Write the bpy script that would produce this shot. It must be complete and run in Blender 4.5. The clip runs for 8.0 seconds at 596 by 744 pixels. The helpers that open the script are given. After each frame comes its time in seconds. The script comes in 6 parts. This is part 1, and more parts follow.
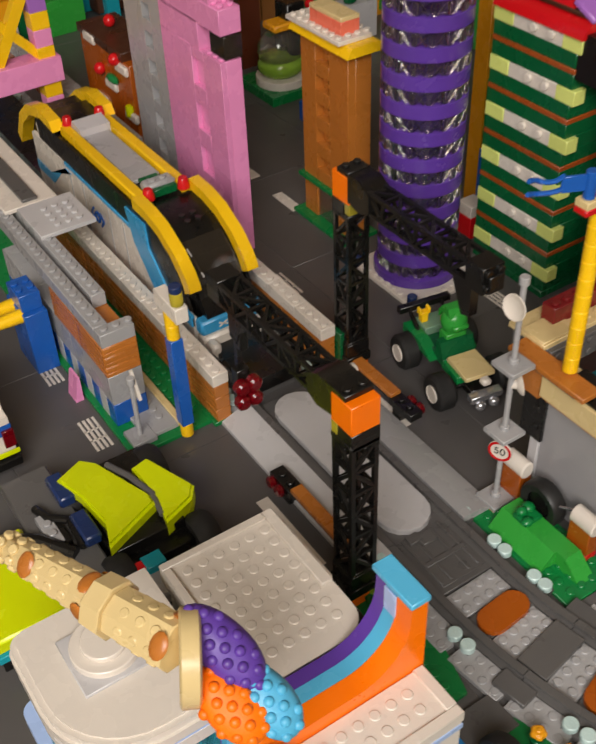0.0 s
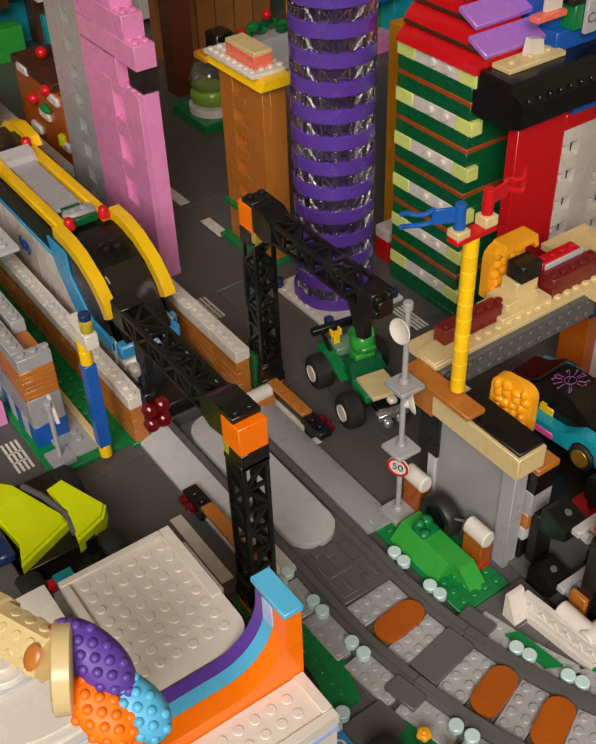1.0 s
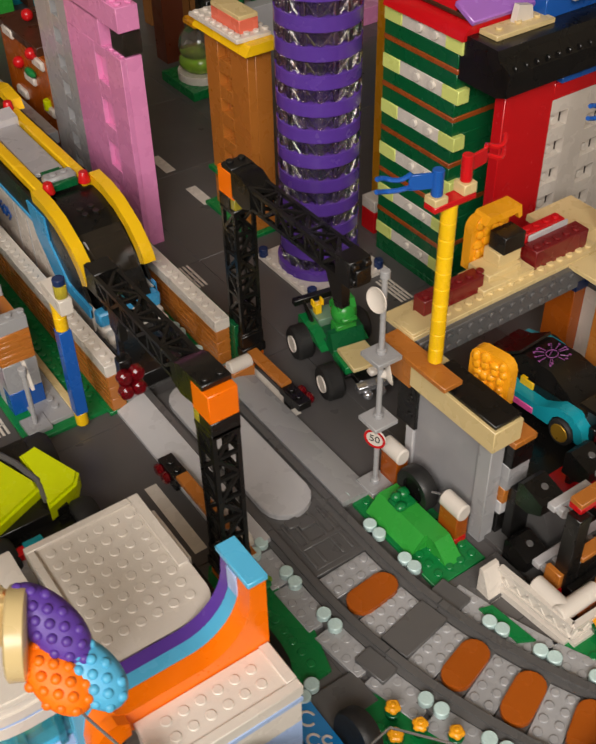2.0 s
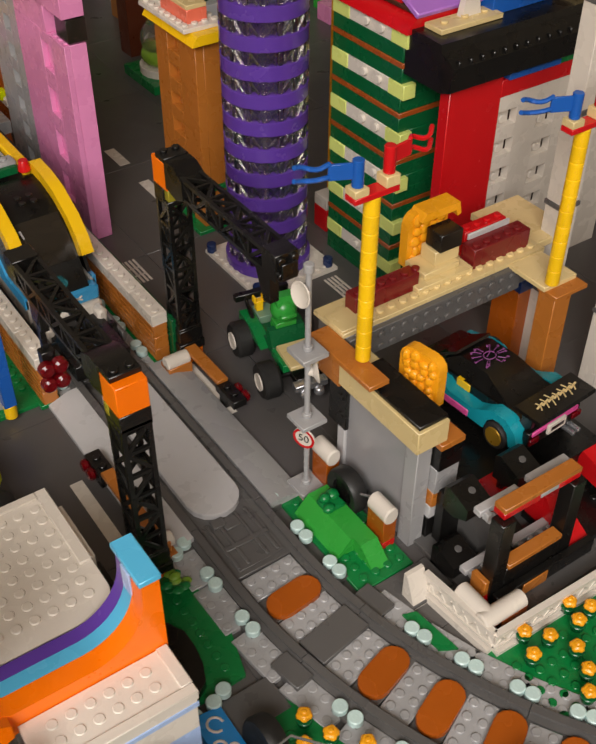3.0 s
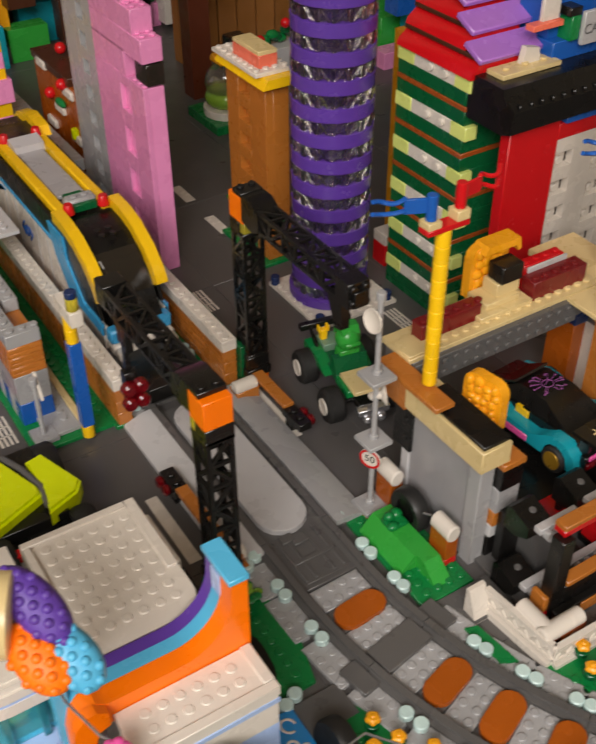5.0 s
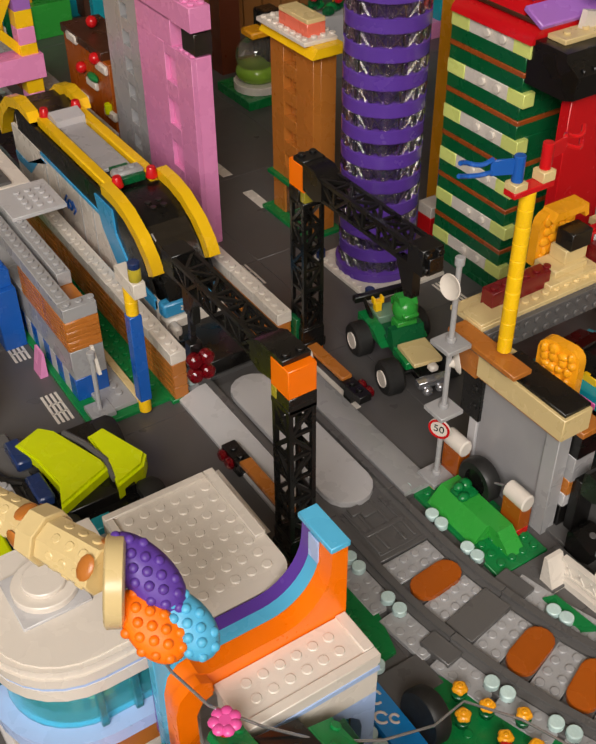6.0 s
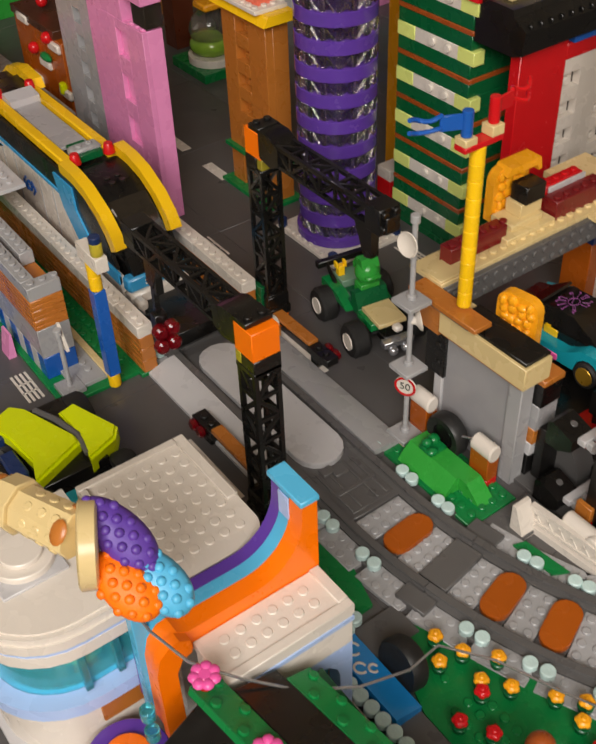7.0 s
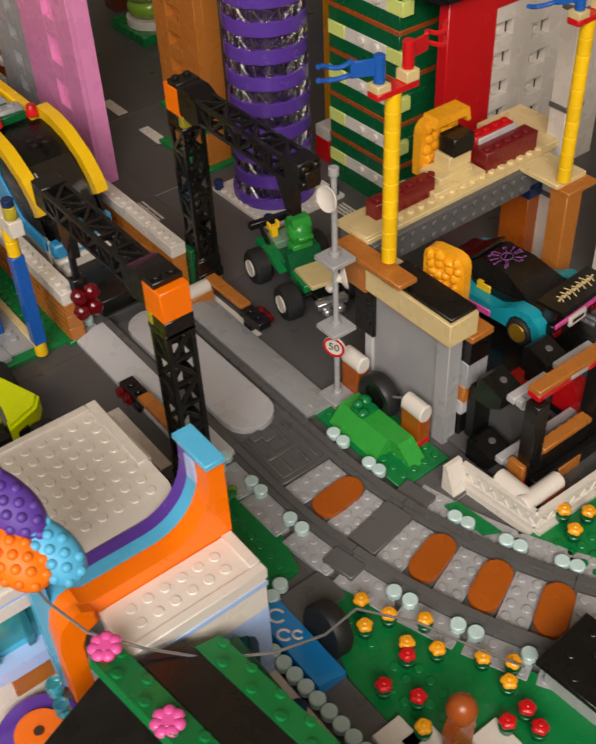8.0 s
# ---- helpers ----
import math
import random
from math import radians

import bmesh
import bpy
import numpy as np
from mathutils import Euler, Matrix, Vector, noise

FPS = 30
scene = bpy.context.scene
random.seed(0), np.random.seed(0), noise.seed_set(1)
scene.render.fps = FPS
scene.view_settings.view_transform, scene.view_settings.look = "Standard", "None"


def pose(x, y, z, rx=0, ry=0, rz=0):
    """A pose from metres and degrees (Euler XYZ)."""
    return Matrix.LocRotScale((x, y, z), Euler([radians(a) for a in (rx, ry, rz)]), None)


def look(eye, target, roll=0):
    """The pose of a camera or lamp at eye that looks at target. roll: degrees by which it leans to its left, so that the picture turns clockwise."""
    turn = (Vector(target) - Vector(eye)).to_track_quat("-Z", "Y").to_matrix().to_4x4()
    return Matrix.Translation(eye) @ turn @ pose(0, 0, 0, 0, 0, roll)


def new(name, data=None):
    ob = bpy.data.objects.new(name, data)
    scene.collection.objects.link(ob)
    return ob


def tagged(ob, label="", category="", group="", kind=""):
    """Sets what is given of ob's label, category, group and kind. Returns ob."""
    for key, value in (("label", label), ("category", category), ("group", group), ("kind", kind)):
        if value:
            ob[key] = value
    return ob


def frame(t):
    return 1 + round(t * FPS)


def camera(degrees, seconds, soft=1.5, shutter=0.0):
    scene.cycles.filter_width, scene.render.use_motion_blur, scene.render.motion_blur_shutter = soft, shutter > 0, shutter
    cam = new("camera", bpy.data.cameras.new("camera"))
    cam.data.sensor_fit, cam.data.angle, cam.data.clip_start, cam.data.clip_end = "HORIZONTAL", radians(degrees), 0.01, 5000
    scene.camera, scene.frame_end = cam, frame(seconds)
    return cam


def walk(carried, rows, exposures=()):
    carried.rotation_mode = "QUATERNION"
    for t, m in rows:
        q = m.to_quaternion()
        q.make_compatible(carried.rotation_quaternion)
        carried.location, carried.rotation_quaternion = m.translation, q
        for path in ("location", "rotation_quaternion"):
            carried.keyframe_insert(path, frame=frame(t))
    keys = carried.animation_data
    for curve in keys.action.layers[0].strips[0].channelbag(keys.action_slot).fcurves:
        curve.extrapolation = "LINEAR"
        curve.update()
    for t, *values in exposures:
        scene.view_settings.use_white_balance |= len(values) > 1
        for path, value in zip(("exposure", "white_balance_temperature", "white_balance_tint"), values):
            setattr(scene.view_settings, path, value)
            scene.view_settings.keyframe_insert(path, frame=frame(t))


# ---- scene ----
# One stud of the toy bricks is 8 mm; all lengths below are in studs.
S = 0.008

cam = camera(33.0, 8.0, soft=1.9, shutter=0.5)
PATH = [
    (0, (-0.1923, -0.2629, 0.4372), (0.0094, 0.0594, 0.1125), -2.61),
    (0.5, (-0.1870, -0.2890, 0.4561), (0.0224, 0.0336, 0.1366), -2.55),
    (1, (-0.1693, -0.2995, 0.4556), (0.0459, 0.0194, 0.1362), -2.17),
    (1.2, (-0.1723, -0.2954, 0.4562), (0.0422, 0.0224, 0.1353), -2.17),
    (2.3, (-0.1473, -0.3080, 0.4431), (0.0634, 0.0036, 0.1137), -0.83),
    (2.5, (-0.1403, -0.3106, 0.4412), (0.0728, 0.0001, 0.1126), -0.17),
    (3, (-0.1235, -0.3171, 0.4333), (0.0915, -0.0051, 0.1070), 0.27),
    (3.5, (-0.1160, -0.3244, 0.4375), (0.0989, -0.0069, 0.1166), 0.13),
    (4, (-0.1177, -0.3304, 0.4401), (0.0961, -0.0069, 0.1245), -0.19),
    (4.5, (-0.1263, -0.3342, 0.4437), (0.0869, -0.0059, 0.1325), -0.25),
    (5, (-0.1567, -0.3307, 0.4457), (0.0515, 0.0010, 0.1349), -0.37),
    (5.2, (-0.1691, -0.3256, 0.4451), (0.0372, 0.0073, 0.1343), -0.50),
    (6.3, (-0.1947, -0.3019, 0.4305), (0.0175, 0.0202, 0.1123), -0.72),
    (6.5, (-0.1939, -0.3003, 0.4303), (0.0204, 0.0196, 0.1113), -1.00),
    (7, (-0.1940, -0.3184, 0.4323), (0.0208, -0.0050, 0.1074), -2.45),
    (7.5, (-0.1828, -0.3236, 0.4222), (0.0314, -0.0167, 0.0907), -3.32),
    (8, (-0.1653, -0.3305, 0.4155), (0.0518, -0.0292, 0.0807), -3.01),
]
walk(cam, [(t, look(eye, target, roll)) for t, eye, target, roll in PATH])

# ---- light ----
world = bpy.data.worlds.new("world")
world.use_nodes = True
world.node_tree.nodes["Background"].inputs[0].default_value = (1.0, 0.85, 0.68, 1)
world.node_tree.nodes["Background"].inputs[1].default_value = 0.1
scene.world = world


def area(name, eye, target, size, watts, colour):
    lamp = bpy.data.lights.new(name, "AREA")
    lamp.shape, lamp.size, lamp.energy, lamp.color = "DISK", size, watts, colour
    ob = new(name, lamp)
    ob.matrix_world = look(Vector(eye) * S, Vector(target) * S)
    return ob


area("ceiling_lamp_light", (-135, -164, 208), (10, 10, 4), 1.6, 90, (0.97, 0.92, 0.87))
scene.view_settings.exposure = 0.0


# ---- materials ----
def linear(text):
    rgb = [int(text[n:n + 2], 16) / 255 for n in (0, 2, 4)]
    return tuple(v / 12.92 if v <= 0.04045 else ((v + 0.055) / 1.055) ** 2.4 for v in rgb) + (1.0,)


def plastic(name, colour, rough=0.24, clear=0.0, wear=0.1, metal=0.0, scale=60.0):
    """Moulded plastic: faint mottling, fingermarks in the gloss, fine scratches."""
    m = bpy.data.materials.new(name)
    m.use_nodes = True
    nt = m.node_tree
    n, l = nt.nodes, nt.links
    bsdf = n["Principled BSDF"]
    tc = n.new("ShaderNodeTexCoord")
    big = n.new("ShaderNodeTexNoise")
    big.inputs["Scale"].default_value, big.inputs["Detail"].default_value = scale, 3
    l.new(tc.outputs["Object"], big.inputs["Vector"])
    fine = n.new("ShaderNodeTexNoise")
    fine.inputs["Scale"].default_value, fine.inputs["Detail"].default_value = 900, 4
    l.new(tc.outputs["Object"], fine.inputs["Vector"])
    info = n.new("ShaderNodeObjectInfo")
    add = n.new("ShaderNodeMath")
    add.operation = "ADD"
    l.new(big.outputs["Fac"], add.inputs[0])
    l.new(info.outputs["Random"], add.inputs[1])
    span = n.new("ShaderNodeMapRange")
    span.inputs["From Min"].default_value, span.inputs["From Max"].default_value = 0.2, 1.6
    span.inputs["To Min"].default_value, span.inputs["To Max"].default_value = 1 - wear, 1 + wear
    l.new(add.outputs[0], span.inputs["Value"])
    hsv = n.new("ShaderNodeHueSaturation")
    hsv.inputs["Color"].default_value = linear(colour)
    l.new(span.outputs[0], hsv.inputs["Value"])
    l.new(hsv.outputs[0], bsdf.inputs["Base Color"])
    gloss = n.new("ShaderNodeMapRange")
    gloss.inputs["From Min"].default_value, gloss.inputs["From Max"].default_value = 0.3, 0.7
    gloss.inputs["To Min"].default_value, gloss.inputs["To Max"].default_value = rough * 0.75, rough * 1.5
    l.new(big.outputs["Fac"], gloss.inputs["Value"])
    l.new(gloss.outputs[0], bsdf.inputs["Roughness"])
    bump = n.new("ShaderNodeBump")
    bump.inputs["Strength"].default_value, bump.inputs["Distance"].default_value = 0.12, 0.0002
    l.new(fine.outputs["Fac"], bump.inputs["Height"])
    l.new(bump.outputs[0], bsdf.inputs["Normal"])
    bsdf.inputs["Metallic"].default_value = metal
    bsdf.inputs["IOR"].default_value = 1.5
    bsdf.inputs["Transmission Weight"].default_value = clear
    return m


BLACK = plastic("black_plastic", "131211", 0.26, wear=0.2)
DGREY = plastic("dark_grey_plastic", "5b5958", 0.3)
ROAD = plastic("road_grey_plastic", "575453", 0.33, wear=0.12, scale=25)
LGREY = plastic("light_grey_plastic", "a3a2a3", 0.26)
PALEGREY = plastic("pale_grey_plastic", "bcbabb", 0.3)
WHITE = plastic("white_plastic", "ddd4c9", 0.24, wear=0.05)
ORANGE = plastic("orange_plastic", "fb7600", 0.3)
BRORANGE = plastic("caramel_plastic", "b56e2c", 0.25)
RBROWN = plastic("reddish_brown_plastic", "9a4a1c", 0.25)
RUST = plastic("rust_orange_plastic", "a85312", 0.22)
DBROWN = plastic("dark_brown_plastic", "4a2a1a", 0.3)
GREEN = plastic("green_plastic", "0f7a3c", 0.24)
DGREEN = plastic("dark_green_plastic", "0b5a31", 0.24)
BGREEN = plastic("bright_green_plastic", "329c3a", 0.24)
SAND = plastic("sand_green_plastic", "6f8f76", 0.28)
LIME = plastic("lime_yellow_plastic", "d9e27f", 0.25)
NEON = plastic("neon_yellow_plastic", "d3e000", 0.22)
YELLOW = plastic("yellow_plastic", "f6c416", 0.22)
AMBER = plastic("amber_plastic", "f2a51c", 0.24)
RED = plastic("red_plastic", "c8141a", 0.2)
DRED = plastic("dark_red_plastic", "761a1c", 0.24)
BLUE = plastic("blue_plastic", "1c58ad", 0.22)
DBLUE = plastic("navy_plastic", "1c2f5c", 0.24)
AZURE = plastic("azure_plastic", "3f9fd4", 0.22)
MIDAZURE = plastic("medium_azure_plastic", "56b4dd", 0.22)
PALEBLUE = plastic("pale_blue_plastic", "a9c0ea", 0.25)
TEAL = plastic("teal_plastic", "1996a6", 0.2)
PURPLE = plastic("purple_plastic", "5b3a9a", 0.2)
LAVENDER = plastic("lavender_plastic", "a86fc4", 0.22)
PINK = plastic("pink_plastic", "e68fc0", 0.24)
HOTPINK = plastic("hot_pink_plastic", "e2569f", 0.24)
TAN = plastic("tan_plastic", "dcc48d", 0.25)
CORAL = plastic("coral_plastic", "f2775c", 0.24)
MINT = plastic("pale_aqua_plastic", "c3dbd8", 0.25)
CHROME = plastic("silver_plastic", "b9b9bd", 0.18, metal=0.8)
GOLD = plastic("gold_plastic", "b48a2c", 0.3, metal=0.6)
RUBBER = plastic("black_rubber", "1c1b1a", 0.6, wear=0.2)
CLEAR = plastic("clear_plastic", "f4ece2", 0.05, clear=0.95)
SMOKE = plastic("smoke_clear_plastic", "3f382f", 0.06, clear=0.6)
CLEARAQUA = plastic("clear_aqua_plastic", "5fd0dc", 0.08, clear=0.8)
CLEARRED = plastic("clear_red_plastic", "7a0a16", 0.1, clear=0.4)
CLEARYEL = plastic("clear_yellow_plastic", "e9d84a", 0.1, clear=0.6)
CLEARGREEN = plastic("clear_lime_plastic", "a8d84a", 0.1, clear=0.5)
GREYPANEL = plastic("milky_grey_panel", "b0aeb0", 0.14, clear=0.25)
WOOD = plastic("dark_wood", "4a2f1e", 0.5, wear=0.25)
PAINT = plastic("wall_paint", "c6bba8", 0.8, wear=0.05)


# ---- building blocks ----
class Mesh:
    """Gathers corners and faces, in studs."""

    def __init__(self):
        self.v, self.f = [], []

    def add(self, verts, faces):
        o = len(self.v)
        self.v += [tuple(p) for p in verts]
        self.f += [tuple(i + o for i in face) for face in faces]
        return self

    def box(self, x0, x1, y0, y1, z0, z1, c=0.05):
        """A block with chamfered edges."""
        lo, hi = (min(x0, x1), min(y0, y1), min(z0, z1)), (max(x0, x1), max(y0, y1), max(z0, z1))
        c = min([c] + [(b - a) * 0.3 for a, b in zip(lo, hi)])
        verts, at = [], {}
        for sx in (0, 1):
            for sy in (0, 1):
                for sz in (0, 1):
                    for ax in range(3):
                        p = [(hi if s else lo)[k] for k, s in enumerate((sx, sy, sz))]
                        for k, s in enumerate((sx, sy, sz)):
                            if k != ax:
                                p[k] += -c if s else c
                        at[sx, sy, sz, ax] = len(verts)
                        verts.append(p)
        faces = []
        for ax in range(3):
            u, w = (ax + 1) % 3, (ax + 2) % 3
            for s in (0, 1):
                loop = []
                for a, b in ((0, 0), (1, 0), (1, 1), (0, 1)):
                    k = [0, 0, 0]
                    k[ax], k[u], k[w] = s, a, b
                    loop.append(at[(*k, ax)])
                faces.append(loop if s else loop[::-1])
            for a in (0, 1):
                for b in (0, 1):
                    k0, k1 = [0, 0, 0], [0, 0, 0]
                    k0[u], k0[w], k1[u], k1[w], k1[ax] = a, b, a, b, 1
                    loop = [at[(*k0, u)], at[(*k1, u)], at[(*k1, w)], at[(*k0, w)]]
                    faces.append(loop if a != b else loop[::-1])
        for sx in (0, 1):
            for sy in (0, 1):
                for sz in (0, 1):
                    loop = [at[sx, sy, sz, k] for k in range(3)]
                    faces.append(loop if (sx + sy + sz) % 2 else loop[::-1])
        return self.add(verts, faces)

    def cyl(self, x, y, z0, z1, r, r1=None, n=14, axis="z", lip=0.05):
        """A round bar along an axis; x and y are the two other coordinates, in order."""
        r1 = r if r1 is None else r1
        lip = min(lip, 0.4 * min(r, r1), 0.4 * abs(z1 - z0))
        rings = [(r - lip, z0), (r, z0 + lip), (r1, z1 - lip), (r1 - lip, z1)]
        return self.lathe(rings, x, y, axis, n)

    def lathe(self, rings, x=0.0, y=0.0, axis="z", n=20, caps=True):
        verts = []
        for r, z in rings:
            for k in range(n):
                a = 2 * math.pi * k / n
                p, q = x + r * math.cos(a), y + r * math.sin(a)
                verts.append({"z": (p, q, z), "x": (z, p, q), "y": (p, z, q)}[axis])
        m = len(rings)
        faces = [(i * n + k, i * n + (k + 1) % n, (i + 1) * n + (k + 1) % n, (i + 1) * n + k) for i in range(m - 1) for k in range(n)]
        if caps:
            faces += [tuple(range(n))[::-1], tuple(range((m - 1) * n, m * n))]
        if axis == "y":
            faces = [f[::-1] for f in faces]
        return self.add(verts, faces)

    def prism(self, outline, axis, lo, hi):
        """An outline drawn in the two other axes, in order, drawn out along an axis."""
        n = len(outline)
        put = {"x": lambda a, b, c: (c, a, b), "y": lambda a, b, c: (a, c, b), "z": lambda a, b, c: (a, b, c)}[axis]
        area2 = sum(outline[k][0] * outline[(k + 1) % n][1] - outline[(k + 1) % n][0] * outline[k][1] for k in range(n))
        if area2 < 0:
            outline = outline[::-1]
        verts = [put(a, b, lo) for a, b in outline] + [put(a, b, hi) for a, b in outline]
        faces = [tuple(range(n))[::-1], tuple(range(n, 2 * n))] + [(k, (k + 1) % n, n + (k + 1) % n, n + k) for k in range(n)]
        if axis == "y":
            faces = [f[::-1] for f in faces]
        return self.add(verts, faces)

    def bar(self, p, q, w=0.2, h=None):
        """A square bar from p to q."""
        p, q = Vector(p), Vector(q)
        d = (q - p).normalized()
        side = d.cross(Vector((0, 0, 1)))
        side = Vector((1, 0, 0)) if side.length < 1e-3 else side.normalized()
        up = side.cross(d)
        h = h or w
        ring = [side * a * w / 2 + up * b * h / 2 for a, b in ((-1, -1), (1, -1), (1, 1), (-1, 1))]
        verts = [p + r for r in ring] + [q + r for r in ring]
        return self.add(verts, [(0, 1, 2, 3), (7, 6, 5, 4), (0, 4, 5, 1), (1, 5, 6, 2), (2, 6, 7, 3), (3, 7, 4, 0)])

    def tube(self, pts, r, n=8):
        """A round wire through points."""
        pts = [Vector(p) for p in pts]
        rings = []
        for k, p in enumerate(pts):
            d = (pts[min(k + 1, len(pts) - 1)] - pts[max(k - 1, 0)]).normalized()
            side = d.cross(Vector((0.1, 0.2, 1))).normalized()
            up = side.cross(d)
            rings += [p + (side * math.cos(2 * math.pi * j / n) + up * math.sin(2 * math.pi * j / n)) * r for j in range(n)]
        m = len(pts)
        faces = [(i * n + k, i * n + (k + 1) % n, (i + 1) * n + (k + 1) % n, (i + 1) * n + k) for i in range(m - 1) for k in range(n)]
        faces = [f[::-1] for f in faces] + [tuple(range(n)), tuple(range((m - 1) * n, m * n))[::-1]]
        return self.add(rings, faces)

    def studs(self, x0, x1, y0, y1, z, n=10, skip=()):
        """Round studs on a top, one to a unit."""
        for i in range(round(x1 - x0)):
            for j in range(round(y1 - y0)):
                if (i, j) not in skip:
                    self.cyl(x0 + i + 0.5, y0 + j + 0.5, z, z + 0.2, 0.3, n=n, lip=0.04)
        return self

    def ball(self, x, y, z, rx, ry=None, rz=None, n=16, m=10):
        ry, rz = ry or rx, rz or rx
        rings = [(max(1e-3, math.sin(math.pi * k / m)), -math.cos(math.pi * k / m)) for k in range(m + 1)]
        o = len(self.v)
        self.lathe(rings, n=n)
        for k in range(o, len(self.v)):
            a, b, c = self.v[k]
            self.v[k] = (x + a * rx, y + b * ry, z + c * rz)
        return self

    def turned(self, matrix, since=0):
        for k in range(since, len(self.v)):
            self.v[k] = tuple(matrix @ Vector(self.v[k]))
        return self


def flat(m, name):
    data = bpy.data.meshes.new(name)
    data.from_pydata([(a * S, b * S, c * S) for a, b, c in m.v], [], m.f)
    data.shade_smooth()
    data.set_sharp_from_angle(angle=radians(38))
    data.update()
    return data


def part(name, m, material, parent=None, label=""):
    """Links gathered geometry as one mesh under a thing or a part."""
    data = flat(m, name)
    data.materials.append(material)
    ob = new(name, data)
    ob.parent = parent
    if label:
        tagged(ob, label)
    return ob


def shared(name, data, parent, x, y, z=0.0, rz=0.0):
    """One more piece on a mesh that alike pieces share."""
    ob = new(name, data)
    ob.parent = parent
    ob.matrix_basis = pose(x * S, y * S, z * S, 0, 0, rz)
    return ob


def thing(name, label, category, x=0.0, y=0.0, z=0.0, rz=0.0, group="", kind="", rx=0.0, ry=0.0, tall=1.0, wide=1.0):
    ob = new(name)
    ob.empty_display_size = 0.01
    ob.matrix_basis = pose(x * S, y * S, z * S, rx, ry, rz) @ Matrix.Diagonal((wide, wide, tall, 1))
    return tagged(ob, label, category, group, kind)


def brick(parent, material, x0, x1, y0, y1, z0, z1, studs=False, name="brick", label=""):
    m = Mesh().box(x0, x1, y0, y1, z0, z1)
    if studs:
        m.studs(min(x0, x1), max(x0, x1), min(y0, y1), max(y0, y1), z1)
    return part(name, m, material, parent, label)


def stadium(x0, x1, y0, y1, n=8):
    """A rounded-end outline, long in y."""
    r, cx = (x1 - x0) / 2, (x0 + x1) / 2
    top = [(cx + r * math.cos(math.pi * k / n), y1 - r + r * math.sin(math.pi * k / n)) for k in range(n + 1)]
    bot = [(cx + r * math.cos(math.pi + math.pi * k / n), y0 + r + r * math.sin(math.pi + math.pi * k / n)) for k in range(n + 1)]
    return top + bot


def along(s, off, z=0.0):
    """A place beside the railway: s runs towards the bend, off to its inner side."""
    if s <= -4:
        return (6.9 + off, -7.5 - s, z)
    a = (s + 4) / 40
    return (46.9 - (40 - off) * math.cos(a), -3.5 - (40 - off) * math.sin(a), z)


def along_turn(s):
    return math.degrees(max(s + 4, 0) / 40)


# ---- room ----
room = thing("room", "plain painted room round the toy city table", "room", kind="structure")
for nm, b in (("wall_north", (-250, 250, 250, 256, -95, 230)), ("wall_south", (-250, 250, -256, -250, -95, 230)),
              ("wall_east", (250, 256, -256, 256, -95, 230)), ("wall_west", (-256, -250, -256, 256, -95, 230))):
    w = part(nm, Mesh().box(*b), PAINT)
    tagged(w, "plain warm painted room wall", "wall", kind="structure")
tagged(part("ceiling", Mesh().box(-256, 256, -256, 256, 230, 236), PAINT), "plain painted room ceiling", "ceiling", kind="structure")
tagged(part("floor", Mesh().box(-256, 256, -256, 256, -101, -95), WOOD), "dark wooden room floor", "floor", kind="structure")
bpy.data.objects.remove(room)
tagged(part("tabletop", Mesh().box(-60, 110, -60, 130, -3.5, -0.45), WOOD), "dark wooden tabletop under the toy city", "table", kind="structure")

# ---- road ----
road = thing("road", "dark grey toy road plates with fine joints", "road", kind="structure")
plate_data = flat(Mesh().box(0.01, 15.99, 0.01, 15.99, -0.4, 0, c=0.04), "road_plate")
plate_data.materials.append(ROAD)
for i in range(9):
    for j in range(11):
        shared("road_plate", plate_data, road, -46 + 16 * i, -45.6 + 16 * j)


def dash(x0, x1, y0, y1, material=WHITE):
    part("road_marking", Mesh().box(x0, x1, y0, y1, 0.0, 0.05, c=0.01), material, road)


dash(12.7, 13.6, 10.9, 19.4)
dash(-0.7, 0.3, 3.5, 11.0)
for y in (42.8, 51.0, 59.0, 67.0):
    dash(23.6, 24.8, y, y + 4)
for x, y in ((-7.9, 22.6), (-7.9, 32.0), (15.2, 30.5), (29.5, 17.6)):
    for k in range(4):
        dash(x + 0.4 * k, x + 0.4 * k + 0.22, y, y + 3.9)
    dash(x, x + 1.4, y + 1.2, y + 1.35)
    dash(x, x + 1.4, y + 2.4, y + 2.55)

# ---- railway ----
track = thing("railway_track", "dark grey toy railway track bending across grey ballast", "railway track", kind="structure")


def swept(outline, s0, s1, step=1.0):
    m, n = Mesh(), len(outline)
    stops = [s0 + (s1 - s0) * k / max(1, round((s1 - s0) / step)) for k in range(max(1, round((s1 - s0) / step)) + 1)]
    verts = [along(s, o, z) for s in stops for o, z in outline]
    faces = [(i * n + k, (i + 1) * n + k, (i + 1) * n + (k + 1) % n, i * n + (k + 1) % n) for i in range(len(stops) - 1) for k in range(n)]
    faces += [tuple(range(n)), tuple(range((len(stops) - 1) * n, len(stops) * n))[::-1]]
    return m.add(verts, faces)


